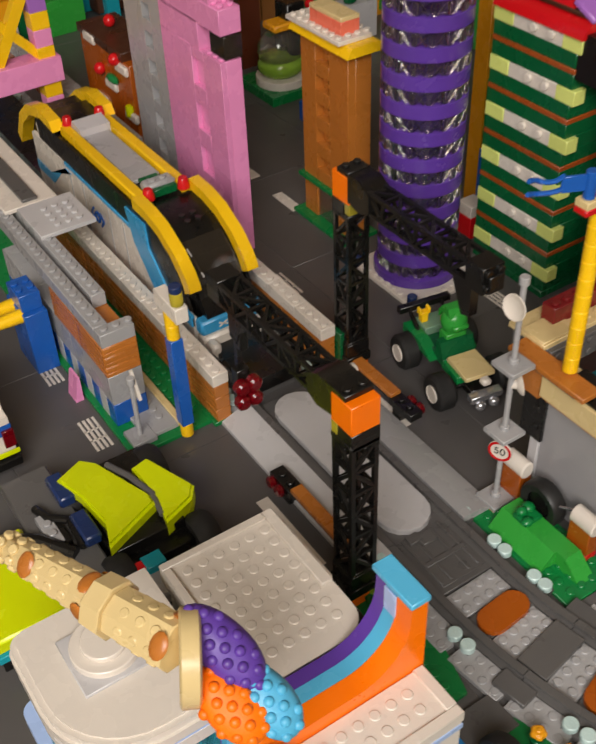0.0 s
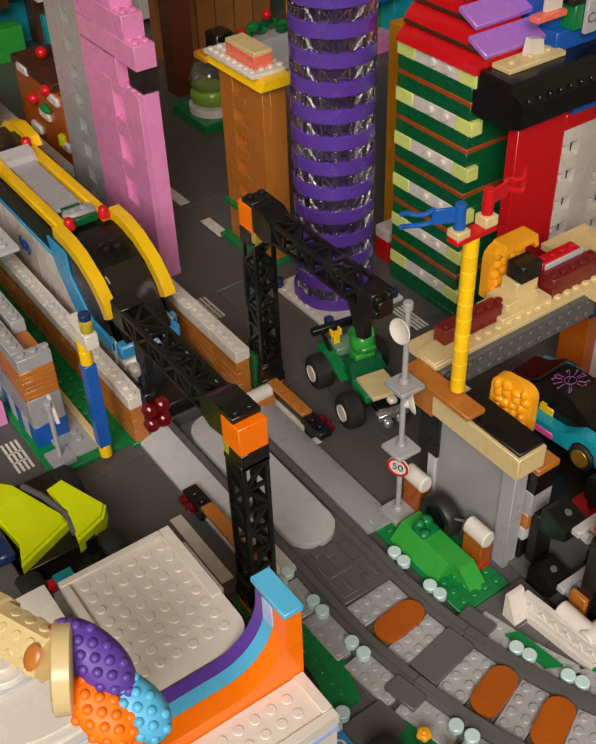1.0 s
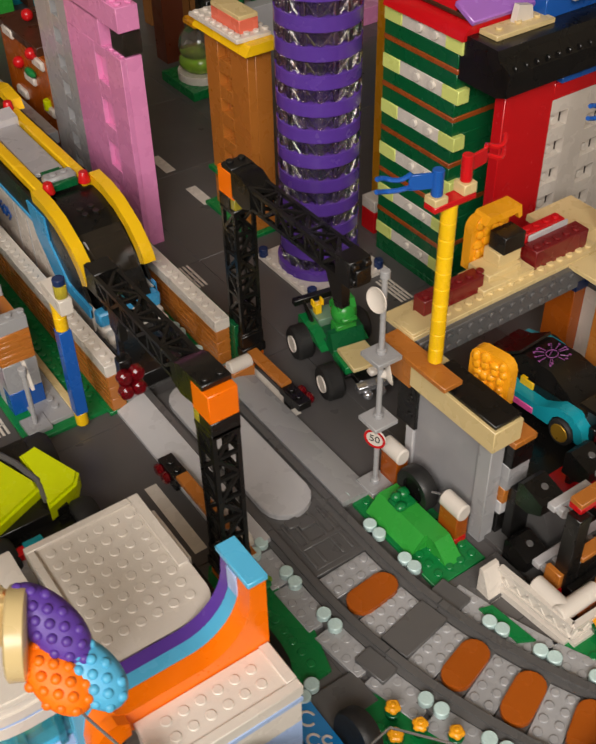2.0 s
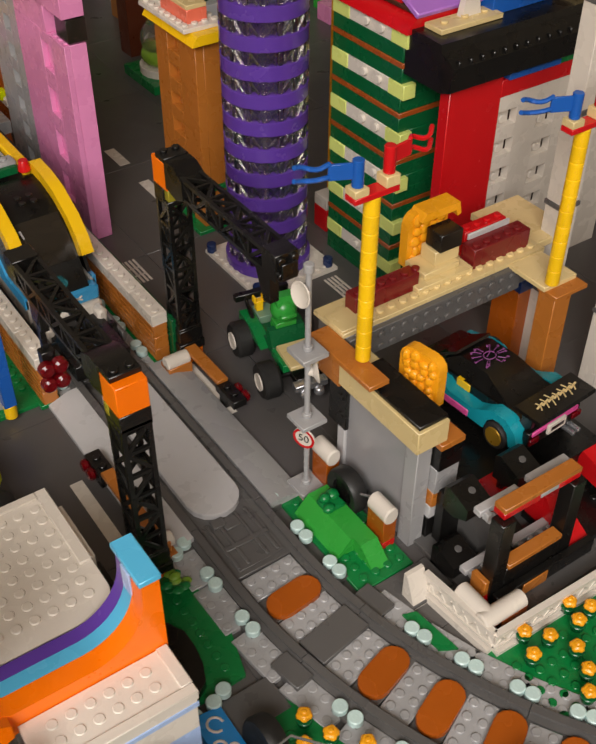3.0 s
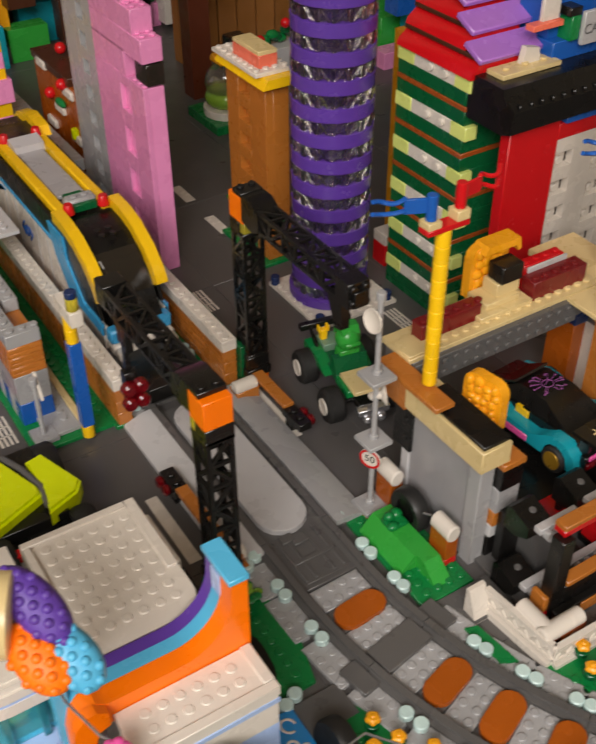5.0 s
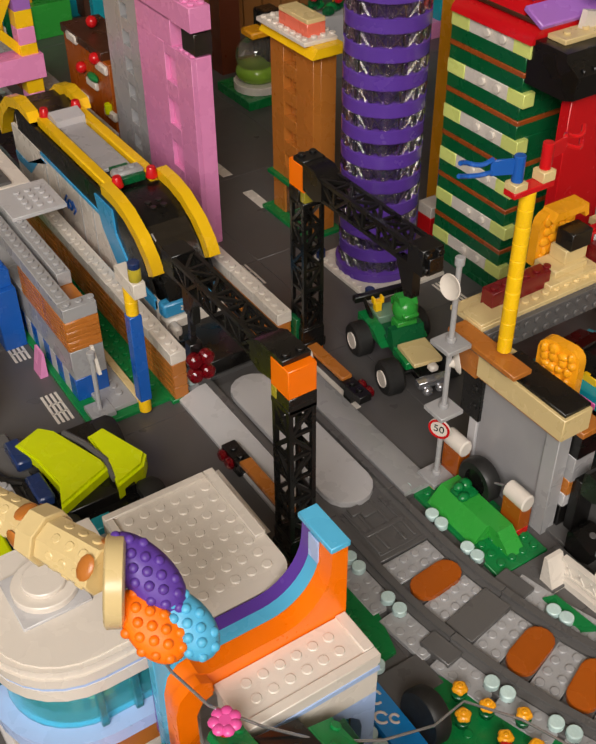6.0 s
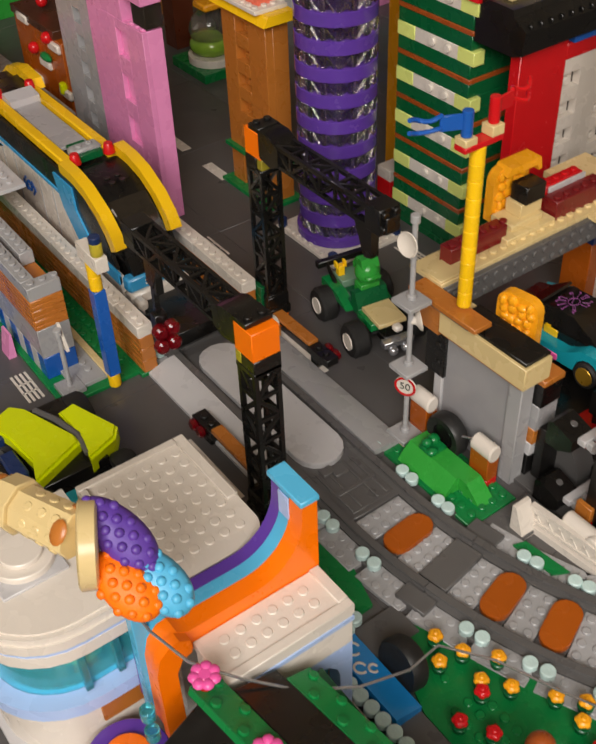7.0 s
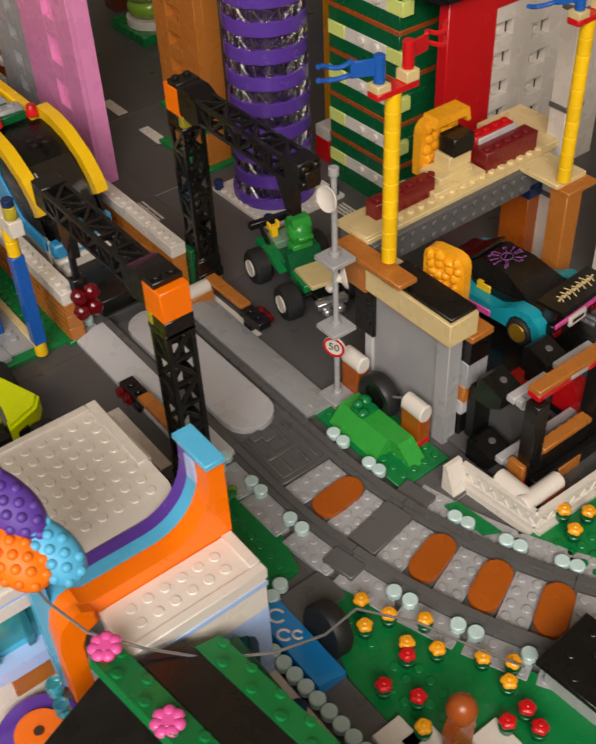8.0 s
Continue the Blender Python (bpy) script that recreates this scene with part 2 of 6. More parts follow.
def rail_outline(o):
    return [(o - 0.55, 0.3), (o + 0.55, 0.3), (o + 0.55, 0.5), (o + 0.14, 0.58), (o + 0.14, 0.74), (o + 0.27, 0.78), (o + 0.27, 1.0),
            (o - 0.27, 1.0), (o - 0.27, 0.78), (o - 0.14, 0.74), (o - 0.14, 0.58), (o - 0.55, 0.5)]


for s0, s1 in ((-120, -104), (-104, -88), (-88, -72), (-72, -56), (-56, -40), (-40, -27), (-27, -9), (-9, 3), (3, 15.7), (15.7, 31.4)):
    for o in (-2.6, 2.6):
        part("rail", swept(rail_outline(o), s0 + 0.03, s1 - 0.03), DGREY, track)


def tie_mesh():
    m = Mesh().box(-4, 4, -1, 1, 0, 0.4)
    for o in (-3.6, 3.6):
        m.box(o - 0.4, o + 0.4, -0.9, 0.9, 0.4, 0.5)
    return m


tie_data, fill_data = flat(tie_mesh(), "tie"), flat(Mesh().box(-2, 2, -1, 1, 0, 0.4).studs(-2, 2, -1, 1, 0.33), "ballast_plate")
tie_data.materials.append(DGREY)
fill_data.materials.append(LGREY)
side_data = flat(Mesh().box(-0.95, 0.95, -1.98, 1.98, 0, 0.38).studs(-1, 1, -2, 2, 0.26), "ballast_plate")
side_data.materials.append(LGREY)
oval_data = flat(Mesh().prism(stadium(-1, 1, -2, 2), "z", 0.4, 0.78).prism(stadium(-0.94, 0.94, -1.94, 1.94), "z", 0.78, 0.82), "rounded_tile")
oval_data.materials.append(RUST)
stone_data = flat(Mesh().cyl(0, 0, 0.3, 0.86, 0.49, n=18, lip=0.06), "round_tile")
stone_data.materials.append(MINT)
for k in range(-30, 9):
    s = 4 * k - 1
    if -25.5 < s < -9.5:
        continue
    x, y, _ = along(s, 0)
    a = along_turn(s)
    if not -9 < s < -4:
        shared("tie", tie_data, track, x, y, 0, a)
    if s in (7, 11, 15, 19, 23, 27):
        shared("rounded_tile", oval_data, track, x, y, 0, a + 90)
    for o in (-3.6, 3.6):
        for d in () if s == 3 else (0.4,) if s == -9 else (-0.52, 0.52):
            u, v, _ = along(s + d, o)
            shared("round_tile", stone_data, track, u, v, 0.06)
    x, y, _ = along(s + 2, 0)
    a = along_turn(s + 2)
    if s + 2 > -4:
        shared("ballast_plate", fill_data, track, x, y, 0, a)
    for o in (-4.1, 4.1):
        if o > 0 and -9.5 < s + 2 < 3:
            continue
        u, v, _ = along(s + 2, o)
        shared("ballast_plate", side_data, track, u, v, 0, a)
shared("rounded_tile", oval_data, track, *along(-0.8, 0)[:2], 0, 90 + along_turn(-0.8))
part("joint_plate", Mesh().box(-2.05, 2.05, -1.1, 1.1, 0.3, 0.72).turned(Matrix.Translation(along(3, 0)) @ Matrix.Rotation(radians(along_turn(3)), 4, "Z")), DGREY, track)
for o in (-3.7, 3.7):
    part("joint_clip", Mesh().box(-0.7, 0.7, -1.2, 1.2, 0, 0.7).turned(Matrix.Translation(along(3, o)) @ Matrix.Rotation(radians(along_turn(3)), 4, "Z")), DGREY, track)
# the level crossing between the rails
part("crossing_bed", Mesh().box(4.6, 9.4, -3.4, 19.2, 0, 0.5), DGREY, track)
part("crossing_insert", Mesh().prism(stadium(5.0, 9.0, 1.7, 18.7), "z", 0.5, 0.95).prism(stadium(5.05, 8.95, 1.75, 18.65), "z", 0.95, 1.0), PALEGREY, track, "smooth light grey crossing insert with rounded ends")
m = Mesh().box(5.2, 8.8, -3.0, 1.2, 0.5, 0.58)
for x in (5.3, 6.1, 7.6, 8.4):
    m.box(x - 0.12, x + 0.12, -2.8, 1.6, 0.58, 0.7)
m.box(5.3, 8.7, -1.2, -0.8, 0.58, 0.72).box(6.3, 7.5, 0.4, 1.4, 0.58, 0.78).box(5.6, 6.6, 0.9, 1.7, 0.6, 0.82)
part("crossing_ribs", m, DGREY, track)
part("ramp", Mesh().prism([(10.0, 0), (10.0, 0.95), (11.4, 0.9), (12.9, 0.35), (12.9, 0)], "y", 0.6, 18.8), LGREY, track, "light grey smooth crossing ramp")
part("ramp", Mesh().prism([(4.0, 0), (4.0, 0.95), (3.2, 0.9), (1.5, 0.3), (1.5, 0)], "y", 1.0, 19.6), PALEGREY, track, "pale grey smooth crossing ramp")
for x in (4.4, 9.6):
    part("rail_guard", Mesh().box(x - 0.32, x + 0.32, 0.5, 19.2, 0, 0.8), DGREY, track)

# ---- level crossing gantries ----
def lattice(m, a0, a1, half, axis, base=0.0, cells=5, w=0.24):
    """An open girder: four corner bars with crossing struts."""
    put = (lambda u, v, t: (u, v, t)) if axis == "z" else (lambda u, v, t: (u, t, v + base))
    hx, hy = half
    for u in (-hx, hx):
        for v in (-hy, hy):
            m.bar(put(u, v, a0), put(u, v, a1), w)
    step = (a1 - a0) / cells
    for k in range(cells):
        t0, t1 = a0 + step * k, a0 + step * (k + 1)
        for u in (-hx, hx):
            m.bar(put(u, -hy if k % 2 else hy, t0), put(u, hy if k % 2 else -hy, t1), w * 0.8)
            m.bar(put(u, -hy, t1), put(u, hy, t1), w * 0.8)
        for v in (-hy, hy):
            m.bar(put(-hx if k % 2 else hx, v, t0), put(hx if k % 2 else -hx, v, t1), w * 0.8)
            m.bar(put(-hx, v, t1), put(hx, v, t1), w * 0.8)
    return m


def gantry(label, x, y, rz, lamps=True, tall=1.0):
    g = thing("crossing_gantry", label, "crossing gantry", x, y, 0, rz, group="level crossing gantries", tall=tall)
    brick(g, ORANGE, -1, 1, -1, 1, 0, 1.3, name="base_brick")
    part("post_foot", Mesh().box(-1.15, 1.15, -1.15, 1.15, 1.3, 2.1).box(-1.05, 1.05, -1.05, 1.05, 2.1, 3.3), BLACK, g)
    part("post", lattice(Mesh(), 3.2, 14.4, (0.82, 0.82), "z", cells=6, w=0.3).box(-1, 1, -1, 1, 3.2, 3.5), BLACK, g, "open black lattice girder post")
    part("collar", Mesh().box(-0.98, 1.02, -1.02, 0.4, 14.4, 15.6).box(-1.02, 1.02, -1.02, 1.02, 14.3, 14.7), BLACK, g)
    brick(g, CLEARYEL, -1, 0.9, 0.4, 1, 14.7, 15.6, name="clear_brick", label="clear yellow brick")
    brick(g, ORANGE, -1, 1, -1, 1, 15.6, 17.7, name="head_block")
    m = Mesh().box(-1, 1, -0.4, 1.0, 17.7, 18.1).studs(-1, 1, -0.45, 0.55, 18.1)
    m.prism([(0.9, 15.9), (0.9, 18.0), (2.2, 18.0), (3.4, 17.4), (3.4, 16.0), (2.4, 15.6)], "x", -1.0, 1.0)
    part("arm_joint", m, BLACK, g)
    part("arm", lattice(Mesh(), 3.0, 13.6, (0.75, 0.72), "y", base=16.75, cells=6, w=0.28), BLACK, g, "open black lattice girder arm")
    m = Mesh().box(-0.9, 0.9, 13.5, 15.1, 15.8, 17.7).box(-0.6, 0.6, 15.0, 15.5, 16.0, 17.2)
    m.prism([(11.6, 15.6), (13.6, 15.6), (13.6, 13.2), (12.8, 13.0)], "x", -0.35, 0.35)
    for u in (-0.5, 0.5):
        for v in (16.2, 17.3):
            m.cyl(u, v, 15.0, 15.35, 0.3, axis="y", n=10)
    part("arm_end", m, BLACK, g)
    if not lamps:
        return g
    m = Mesh().bar((0, 13.2, 13.6), (0, 13.4, 9.2), 0.4).box(-0.5, 0.5, 12.8, 13.6, 7.6, 10.6).box(-0.3, 0.3, 12.3, 13.2, 12.6, 14.2)
    h = part("lamp_hanger", m, BLACK, g)
    for u in (-0.48, 0.48):
        for v in (8.3, 9.6):
            part("warning_lamp", Mesh().cyl(u, v, 11.9, 12.8, 0.56, axis="y", n=16, lip=0.18), CLEARRED, h, "round clear dark red lamp lens")
    return g


gantry("black lattice crossing gantry with bright orange head block", 0.36, 0.29, 0, tall=1.012)
gantry("black lattice crossing gantry with bright orange head block", 13.75, 19.1, 180, lamps=False, tall=1.06)


def barrier(x, y, rz, length):
    b = thing("crossing_barrier", "lowered toy barrier with caramel arm and red lamp", "barrier", x, y, 0, rz, group="crossing barriers")
    part("pivot", Mesh().box(-1.1, 0.9, -0.5, 1.2, 0, 1.0).box(-0.6, 0.6, -0.2, 1.0, 1.0, 2.0), BRORANGE, b)
    part("pivot_cover", Mesh().lathe([(0.4, -1.2), (0.55, -1.1), (0.55, 0.9), (0.4, 1.0)], 0.4, 1.7, "x", 14), WHITE, b, "white rounded pivot cover")
    part("arm", Mesh().box(-0.5, 0.5, 1.0, length, 1.6, 2.0), BRORANGE, b)
    part("arm_rail", Mesh().box(-0.35, 0.35, 0.6, length - 0.3, 1.2, 1.6), BLACK, b)
    e = part("arm_end", Mesh().box(-0.6, 0.6, length - 0.2, length + 2.6, 1.0, 1.7).studs(-0.5, 0.5, length + 0.2, length + 2.2, 1.7).box(-0.5, 0.5, length + 0.2, length + 1.2, 0.1, 1.0), BLACK, b)
    for k in (0.9, 1.9):
        part("lamp", Mesh().cyl(length + k, 1.3, -1.15, -0.6, 0.5, axis="x", n=14, lip=0.15), CLEARRED, e, "clear dark red lamp")


barrier(13.5, 20.0, 180, 7.2)
barrier(1.6, 0.9, 0, 8.2)


# ---- train ----
def train():
    t = thing("passenger_train", "white toy passenger train with yellow roof edges and black cab", "train", 6.65, -0.7, 0)
    part("underframe", Mesh().box(-2.4, 2.4, 20.5, 100, 1.2, 2.6), BLACK, t)
    for y in (24, 30, 52, 58):
        for u in (-2.6, 2.6):
            part("wheel", Mesh().cyl(y, 1.9, u - 0.25, u + 0.25, 0.95, axis="x", n=16), BLACK, t)
    for u, sgn in ((-3, 1), (3, -1)):
        part("side_wall", Mesh().prism([(27.8, 2.6), (27.8, 4.9), (32.5, 5.2), (35.5, 8.6), (60, 8.6), (60, 2.6)], "x", u - 0.05 * sgn, u + 0.35 * sgn), WHITE, t, "glossy white side wall")
        w = part("side_window", Mesh().prism([(28.2, 5.4), (30.5, 9.6), (33.5, 11.0), (58, 11.0), (58, 8.7), (36, 8.7), (33.0, 5.5)], "x", u, u + 0.3 * sgn), BLACK, t, "black glazed side window")
        part("blue_band", Mesh().prism([(31.6, 5.2), (34.6, 8.2), (34.8, 10.4), (38.4, 10.4), (37.4, 7.4), (34.6, 4.3), (27.8, 4.1), (27.8, 5.2)], "x", u - 0.18 * sgn, u + 0.1 * sgn), AZURE, t, "azure stripe")
        part("blue_band", Mesh().prism([(50.5, 8.0), (52.0, 8.0), (56.0, 4.6), (60, 4.6), (60, 5.6), (56.5, 5.6)], "x", u - 0.12 * sgn, u + 0.1 * sgn), AZURE, t, "azure stripe")
        part("blue_line", Mesh().box(u - 0.1 * sgn, u + 0.2 * sgn, 37.5, 52.0, 8.35, 8.75), AZURE, t)
        for y in (39.6, 42.6, 48.0, 51.0):
            part("door_joint", Mesh().box(u - 0.1 * sgn, u + 0.1, y - 0.06, y + 0.06, 2.8, 8.4, c=0.01), LGREY, t)
        m = Mesh()
        for dy in (-1.3, 1.3):
            m.bar((u - 0.12 * sgn, 45.4 + dy, 5.9), (u - 0.12 * sgn, 45.4 + 0.5 * dy, 6.6), 0.1, 0.22)
            m.bar((u - 0.12 * sgn, 45.4 + dy, 5.9), (u - 0.12 * sgn, 45.4 + 0.5 * dy, 5.2), 0.1, 0.22)
        m.tube([(u - 0.12 * sgn, 45.4 + 0.5 * math.cos(0.5 * a), 5.9 + 0.5 * math.sin(0.5 * a)) for a in range(14)], 0.11, n=6)
        part("emblem", m, BLUE, t, "blue arrow emblem")
        arc = [(36.5, 11.2), (34.2, 11.15), (32.2, 10.7), (30.4, 9.8), (29.0, 8.5), (28.5, 7.7), (28.3, 7.2)]
        out = [(y - 0.25 * max(0, (36.5 - y) / 12) * 3, z + 0.95) if k < 3 else (y - 1.0, z + 0.55) for k, (y, z) in enumerate(arc)]
        part("roof_edge", Mesh().prism(arc + out[::-1], "x", u - 0.2 * sgn, u + 0.85 * sgn), YELLOW, t, "glossy yellow curved roof edge")
        part("roof_edge", Mesh().box(u + 0.5 * sgn, u + 1.5 * sgn, 36.5, 53.0, 10.8, 11.7, c=0.12), YELLOW, t)
        back = [(53.0, 11.3), (56.0, 11.6), (59.0, 10.8), (61.5, 9.0), (63.5, 6.0)]
        part("roof_edge", Mesh().prism(back + [(y + 0.6, z + 0.9) for y, z in back][::-1], "x", u - 0.25 * sgn, u + 0.95 * sgn), YELLOW, t, "glossy yellow curved roof edge")
        for y in (36.4, 53.0):
            part("roof_lamp", Mesh().cyl(u + 1.35 * sgn, y, 11.5, 12.5, 0.55, 0.4, n=14), RED, t, "red roof lamp")
        part("lower_skirt", Mesh().box(u, u + 0.3 * sgn, 22.5, 60, 1.7, 2.7), DGREY, t)
    cab = [(36.0, 11.15), (34.0, 11.1), (31.9, 10.5), (30.1, 9.4), (28.8, 8.0), (27.8, 6.6), (26.9, 5.05), (26.9, 3.8), (36.0, 3.8)]
    part("cab", Mesh().prism(cab, "x", -2.15, 2.15), BLACK, t, "black glossy cab shell")
    wind = [(31.0, 10.05), (29.3, 8.7), (28.2, 7.1), (28.0, 7.3), (29.0, 8.95), (30.8, 10.25)]
    part("windscreen", Mesh().prism(wind, "x", -1.9, 1.9), SMOKE, t, "smoked clear windscreen")
    part("wiper", Mesh().bar((-1.3, 28.4, 8.0), (-1.7, 30.2, 9.9), 0.14), PALEGREY, t)
    part("headlamp", Mesh().cyl(0, 5.9, 27.0, 27.8, 0.5, axis="y", n=16), CLEARAQUA, t, "clear aqua headlamp")
    part("nose_band", Mesh().box(-2.9, 2.9, 26.6, 27.8, 3.6, 5.0, c=0.2), AZURE, t, "azure nose band")
    m = Mesh()
    for u in (-0.9, 0.0, 0.9):
        m.bar((u - 0.4, 26.57, 4.1), (u + 0.4, 26.57, 4.5), 0.06, 0.14).bar((u - 0.4, 26.57, 4.5), (u + 0.4, 26.57, 4.1), 0.06, 0.14)
    part("nose_emblem", m, WHITE, t)
    part("bumper", Mesh().box(-2.9, 2.9, 26.3, 27.8, 2.3, 3.6, c=0.25).box(-2.8, -1.9, 25.2, 26.6, 1.6, 3.4, c=0.25).box(1.9, 2.8, 25.2, 26.6, 1.6, 3.4, c=0.25), WHITE, t, "white rounded bumper")
    part("coupling", Mesh().box(-0.7, 0.7, 21.4, 26.6, 1.3, 2.3).cyl(-0.9, 1.8, 21.2, 22.2, 0.45, axis="y").cyl(0.9, 1.8, 21.2, 22.2, 0.45, axis="y"), BLACK, t)
    part("roof", Mesh().box(-2.2, 2.2, 36.0, 60, 9.6, 11.0), BLACK, t)
    part("roof_panel", Mesh().box(-1.3, 1.3, 40.2, 50.4, 11.0, 11.35), LGREY, t, "light grey roof panel")
    part("roof_panel", Mesh().prism([(50.4, 11.0), (50.4, 12.0), (52.2, 12.3), (53.0, 11.0)], "x", -1.5, 1.5), PALEGREY, t)
    part("roof_vent", Mesh().box(-1.4, 1.4, 37.2, 38.6, 11.4, 12.2, c=0.2).studs(-1, 1, 37.4, 38.4, 12.15), LGREY, t, "grey roof vent with studs")
    part("roof_hatch", Mesh().box(-0.9, 0.9, 38.9, 40.0, 11.3, 11.6).box(-1.2, 1.2, 36.7, 37.2, 11.2, 11.9), DGREEN, t)
    part("vent_holes", Mesh().studs(-1, 1, 31.4, 33.4, 11.12, n=8), BLACK, t)
    part("rear_cab", Mesh().prism([(53.2, 11.2), (57, 11.6), (60, 10.2), (63.0, 6.0), (63.0, 3.0), (53.2, 3.0)], "x", -2.2, 2.2), BLACK, t)
    part("body_core", Mesh().box(-2.6, 2.6, 36.2, 59.6, 2.6, 9.6), WHITE, t)


train()


# ---- brick walls beside the railway ----
def side_wall(label, x0, x1, y0, y1, seed):
    w = thing("trackside_wall", label, "wall", 0, 0, 0, group="trackside walls")
    part("footing", Mesh().box(x0 - 0.3, x1 + 0.3, y0, y1, 0, 0.4), GREEN, w, "green base plate")
    n = max(1, round((y1 - y0) / 4))
    step = (y1 - y0) / n
    for k in range(n):
        for row in range(3):
            a, b = y0 + step * k, y0 + step * (k + 1)
            z = 0.4 + 1.2 * row
            m = Mesh().box(x0, x1, a + 0.01, b - 0.01, z, z + 1.2, c=0.04)
            for g in range(2):
                for x in (x0 - 0.03, x1 + 0.03):
                    m.box(x - 0.03, x + 0.03, a + 0.06, b - 0.06, z + 0.12 + 0.6 * g, z + 0.5 + 0.6 * g, c=0.02)
            part("log_brick", m, BRORANGE, w)
        brick(w, WHITE, x0 - 0.1, x1 + 0.1, y0 + step * k, y0 + step * (k + 1), 4.0, 5.1, name="coping")
        part("coping_studs", Mesh().studs(x0, x0 + 1, a, b, 5.1), WHITE, w)


side_wall("caramel ribbed brick wall with white coping by the track", 1.2, 2.4, 19.6, 59.6, 1)
side_wall("caramel ribbed brick wall with white coping by the track", 11.1, 12.3, 19.4, 59.4, 2)
hedge = thing("hedge_strip", "green plate strip behind the trackside wall", "hedge strip")
part("strip", Mesh().box(12.45, 12.9, 18.8, 59, 0, 4.4), DGREEN, hedge)
post = thing("wall_end_block", "caramel brick with white curved top at the wall end", "brick block")
part("block", Mesh().box(10.9, 13.0, 16.8, 18.3, 0, 1.3), BRORANGE, post)
part("top", Mesh().lathe([(0.5, 10.9), (0.62, 11.0), (0.62, 12.9), (0.5, 13.0)], 17.5, 1.5, "x", 14), WHITE, post)

# ---- blue signal post ----
sp = thing("signal_post", "slim blue and yellow post with white head", "signal post", -1.4, 19.9, 0, tall=1.06)
part("foot", Mesh().cyl(0, 0, 0.4, 1.6, 0.5, n=16), YELLOW, sp)
part("shaft", Mesh().box(-0.5, 0.5, -0.5, 0.5, 1.6, 9.4), BLUE, sp)
part("neck", Mesh().cyl(0, 0, 9.4, 10.6, 0.5, n=16).cyl(0, 0, 10.6, 11.8, 0.5, n=16), YELLOW, sp)
part("head", Mesh().box(-0.5, 0.5, -2.0, 1.3, 11.8, 13.0), WHITE, sp)
part("lens", Mesh().cyl(0, -1.4, 13.0, 14.0, 0.48, n=16), CLEARYEL, sp, "clear yellow round lens")
part("lens_cap", Mesh().cyl(0, -1.4, 14.0, 14.5, 0.46, n=16), DBLUE, sp)

# ---- grey and caramel station house ----
lawn = thing("station_base", "green studded base plate under the station", "base plate", kind="structure")
part("plate", Mesh().box(-6.0, 1.0, 20.2, 60, 0, 0.4).studs(-1, 1, 22, 34, 0.4), GREEN, lawn)
part("path", Mesh().box(-4.4, -1.6, 21.0, 33, 0.4, 0.8).studs(-3, -2, 22, 32, 0.8), LGREY, lawn)
part("path_edge", Mesh().box(-1.6, -1.0, 21.0, 33, 0.4, 0.9), TAN, lawn)
house = thing("station_house", "small grey and caramel ribbed brick station house", "house", 0.5, -0.2, 0)
x0, x1, y0, y1 = -6.0, -3.2, 24.0, 46.0
for k in range(8):
    brick(house, BLUE if k % 2 == 0 else PALEGREY, x0, x1, y0 + 1.4 * k, y0 + 1.4 * k + 1.4, 0.4, 2.6, name="plinth_brick")
brick(house, BLUE, x0, x1, y0 + 11.2, y1, 0.4, 2.6, name="plinth_brick")
for k in range(3):
    a = y0 + 22 / 3 * k
    brick(house, LGREY, x0, x1, a, a + 22 / 3, 2.6, 5.4, name="wall_brick")
for k in range(2):
    a, b = y0 + 5 * k, y0 + 5 * k + 5
    for row in range(3):
        m = Mesh().box(x0, x1, a + 0.01, b - 0.01, 5.4 + 0.95 * row, 6.35 + 0.95 * row)
        for g in range(2):
            m.box(x0 - 0.06, x0, a + 0.05, b - 0.05, 5.48 + 0.95 * row + 0.47 * g, 5.82 + 0.95 * row + 0.47 * g, c=0.03)
            m.box(x0 + 0.05, x1 - 0.05, a - 0.06, a, 5.48 + 0.95 * row + 0.47 * g, 5.82 + 0.95 * row + 0.47 * g, c=0.03)
        part("log_brick", m, BRORANGE, house)
part("parapet", Mesh().box(x0, x1, y0, y0 + 1.2, 8.25, 9.45).box(x0, x0 + 1.2, y0 + 1.2, y1, 8.25, 9.45).studs(x0 + 0.1, x1 - 0.1, y0 + 0.1, y0 + 1.1, 9.45).studs(x0 + 0.1, x0 + 1.1, y0 + 1.5, y1 - 1, 9.45), LGREY, house, "light grey studded parapet")
part("parapet", Mesh().box(x1 - 1.2, x1, y0 + 5, y1, 8.25, 9.45).studs(x1 - 1.1, x1 - 0.1, y0 + 5, y1 - 1, 9.45), LGREY, house)
part("canopy", Mesh().box(-4.4, 0.6, 38.5, 44.0, 9.5, 9.9).studs(-3, 0, 39, 43, 9.9), PALEGREY, house, "pale grey studded platform canopy")
part("canopy", Mesh().box(-5.4, -0.6, 44.1, 58.0, 9.5, 9.9), WHITE, house, "white canopy")
part("canopy_bench", Mesh().box(-3.6, -2.2, 44.5, 57.0, 9.9, 10.2), DGREY, house)
lp = thing("lamp_sign", "white tilted panel on a slim grey pole", "sign", -4.6, 21.6, 0)
part("base", Mesh().box(-1, 1, -1, 1, 0.42, 0.88), LGREY, lp)
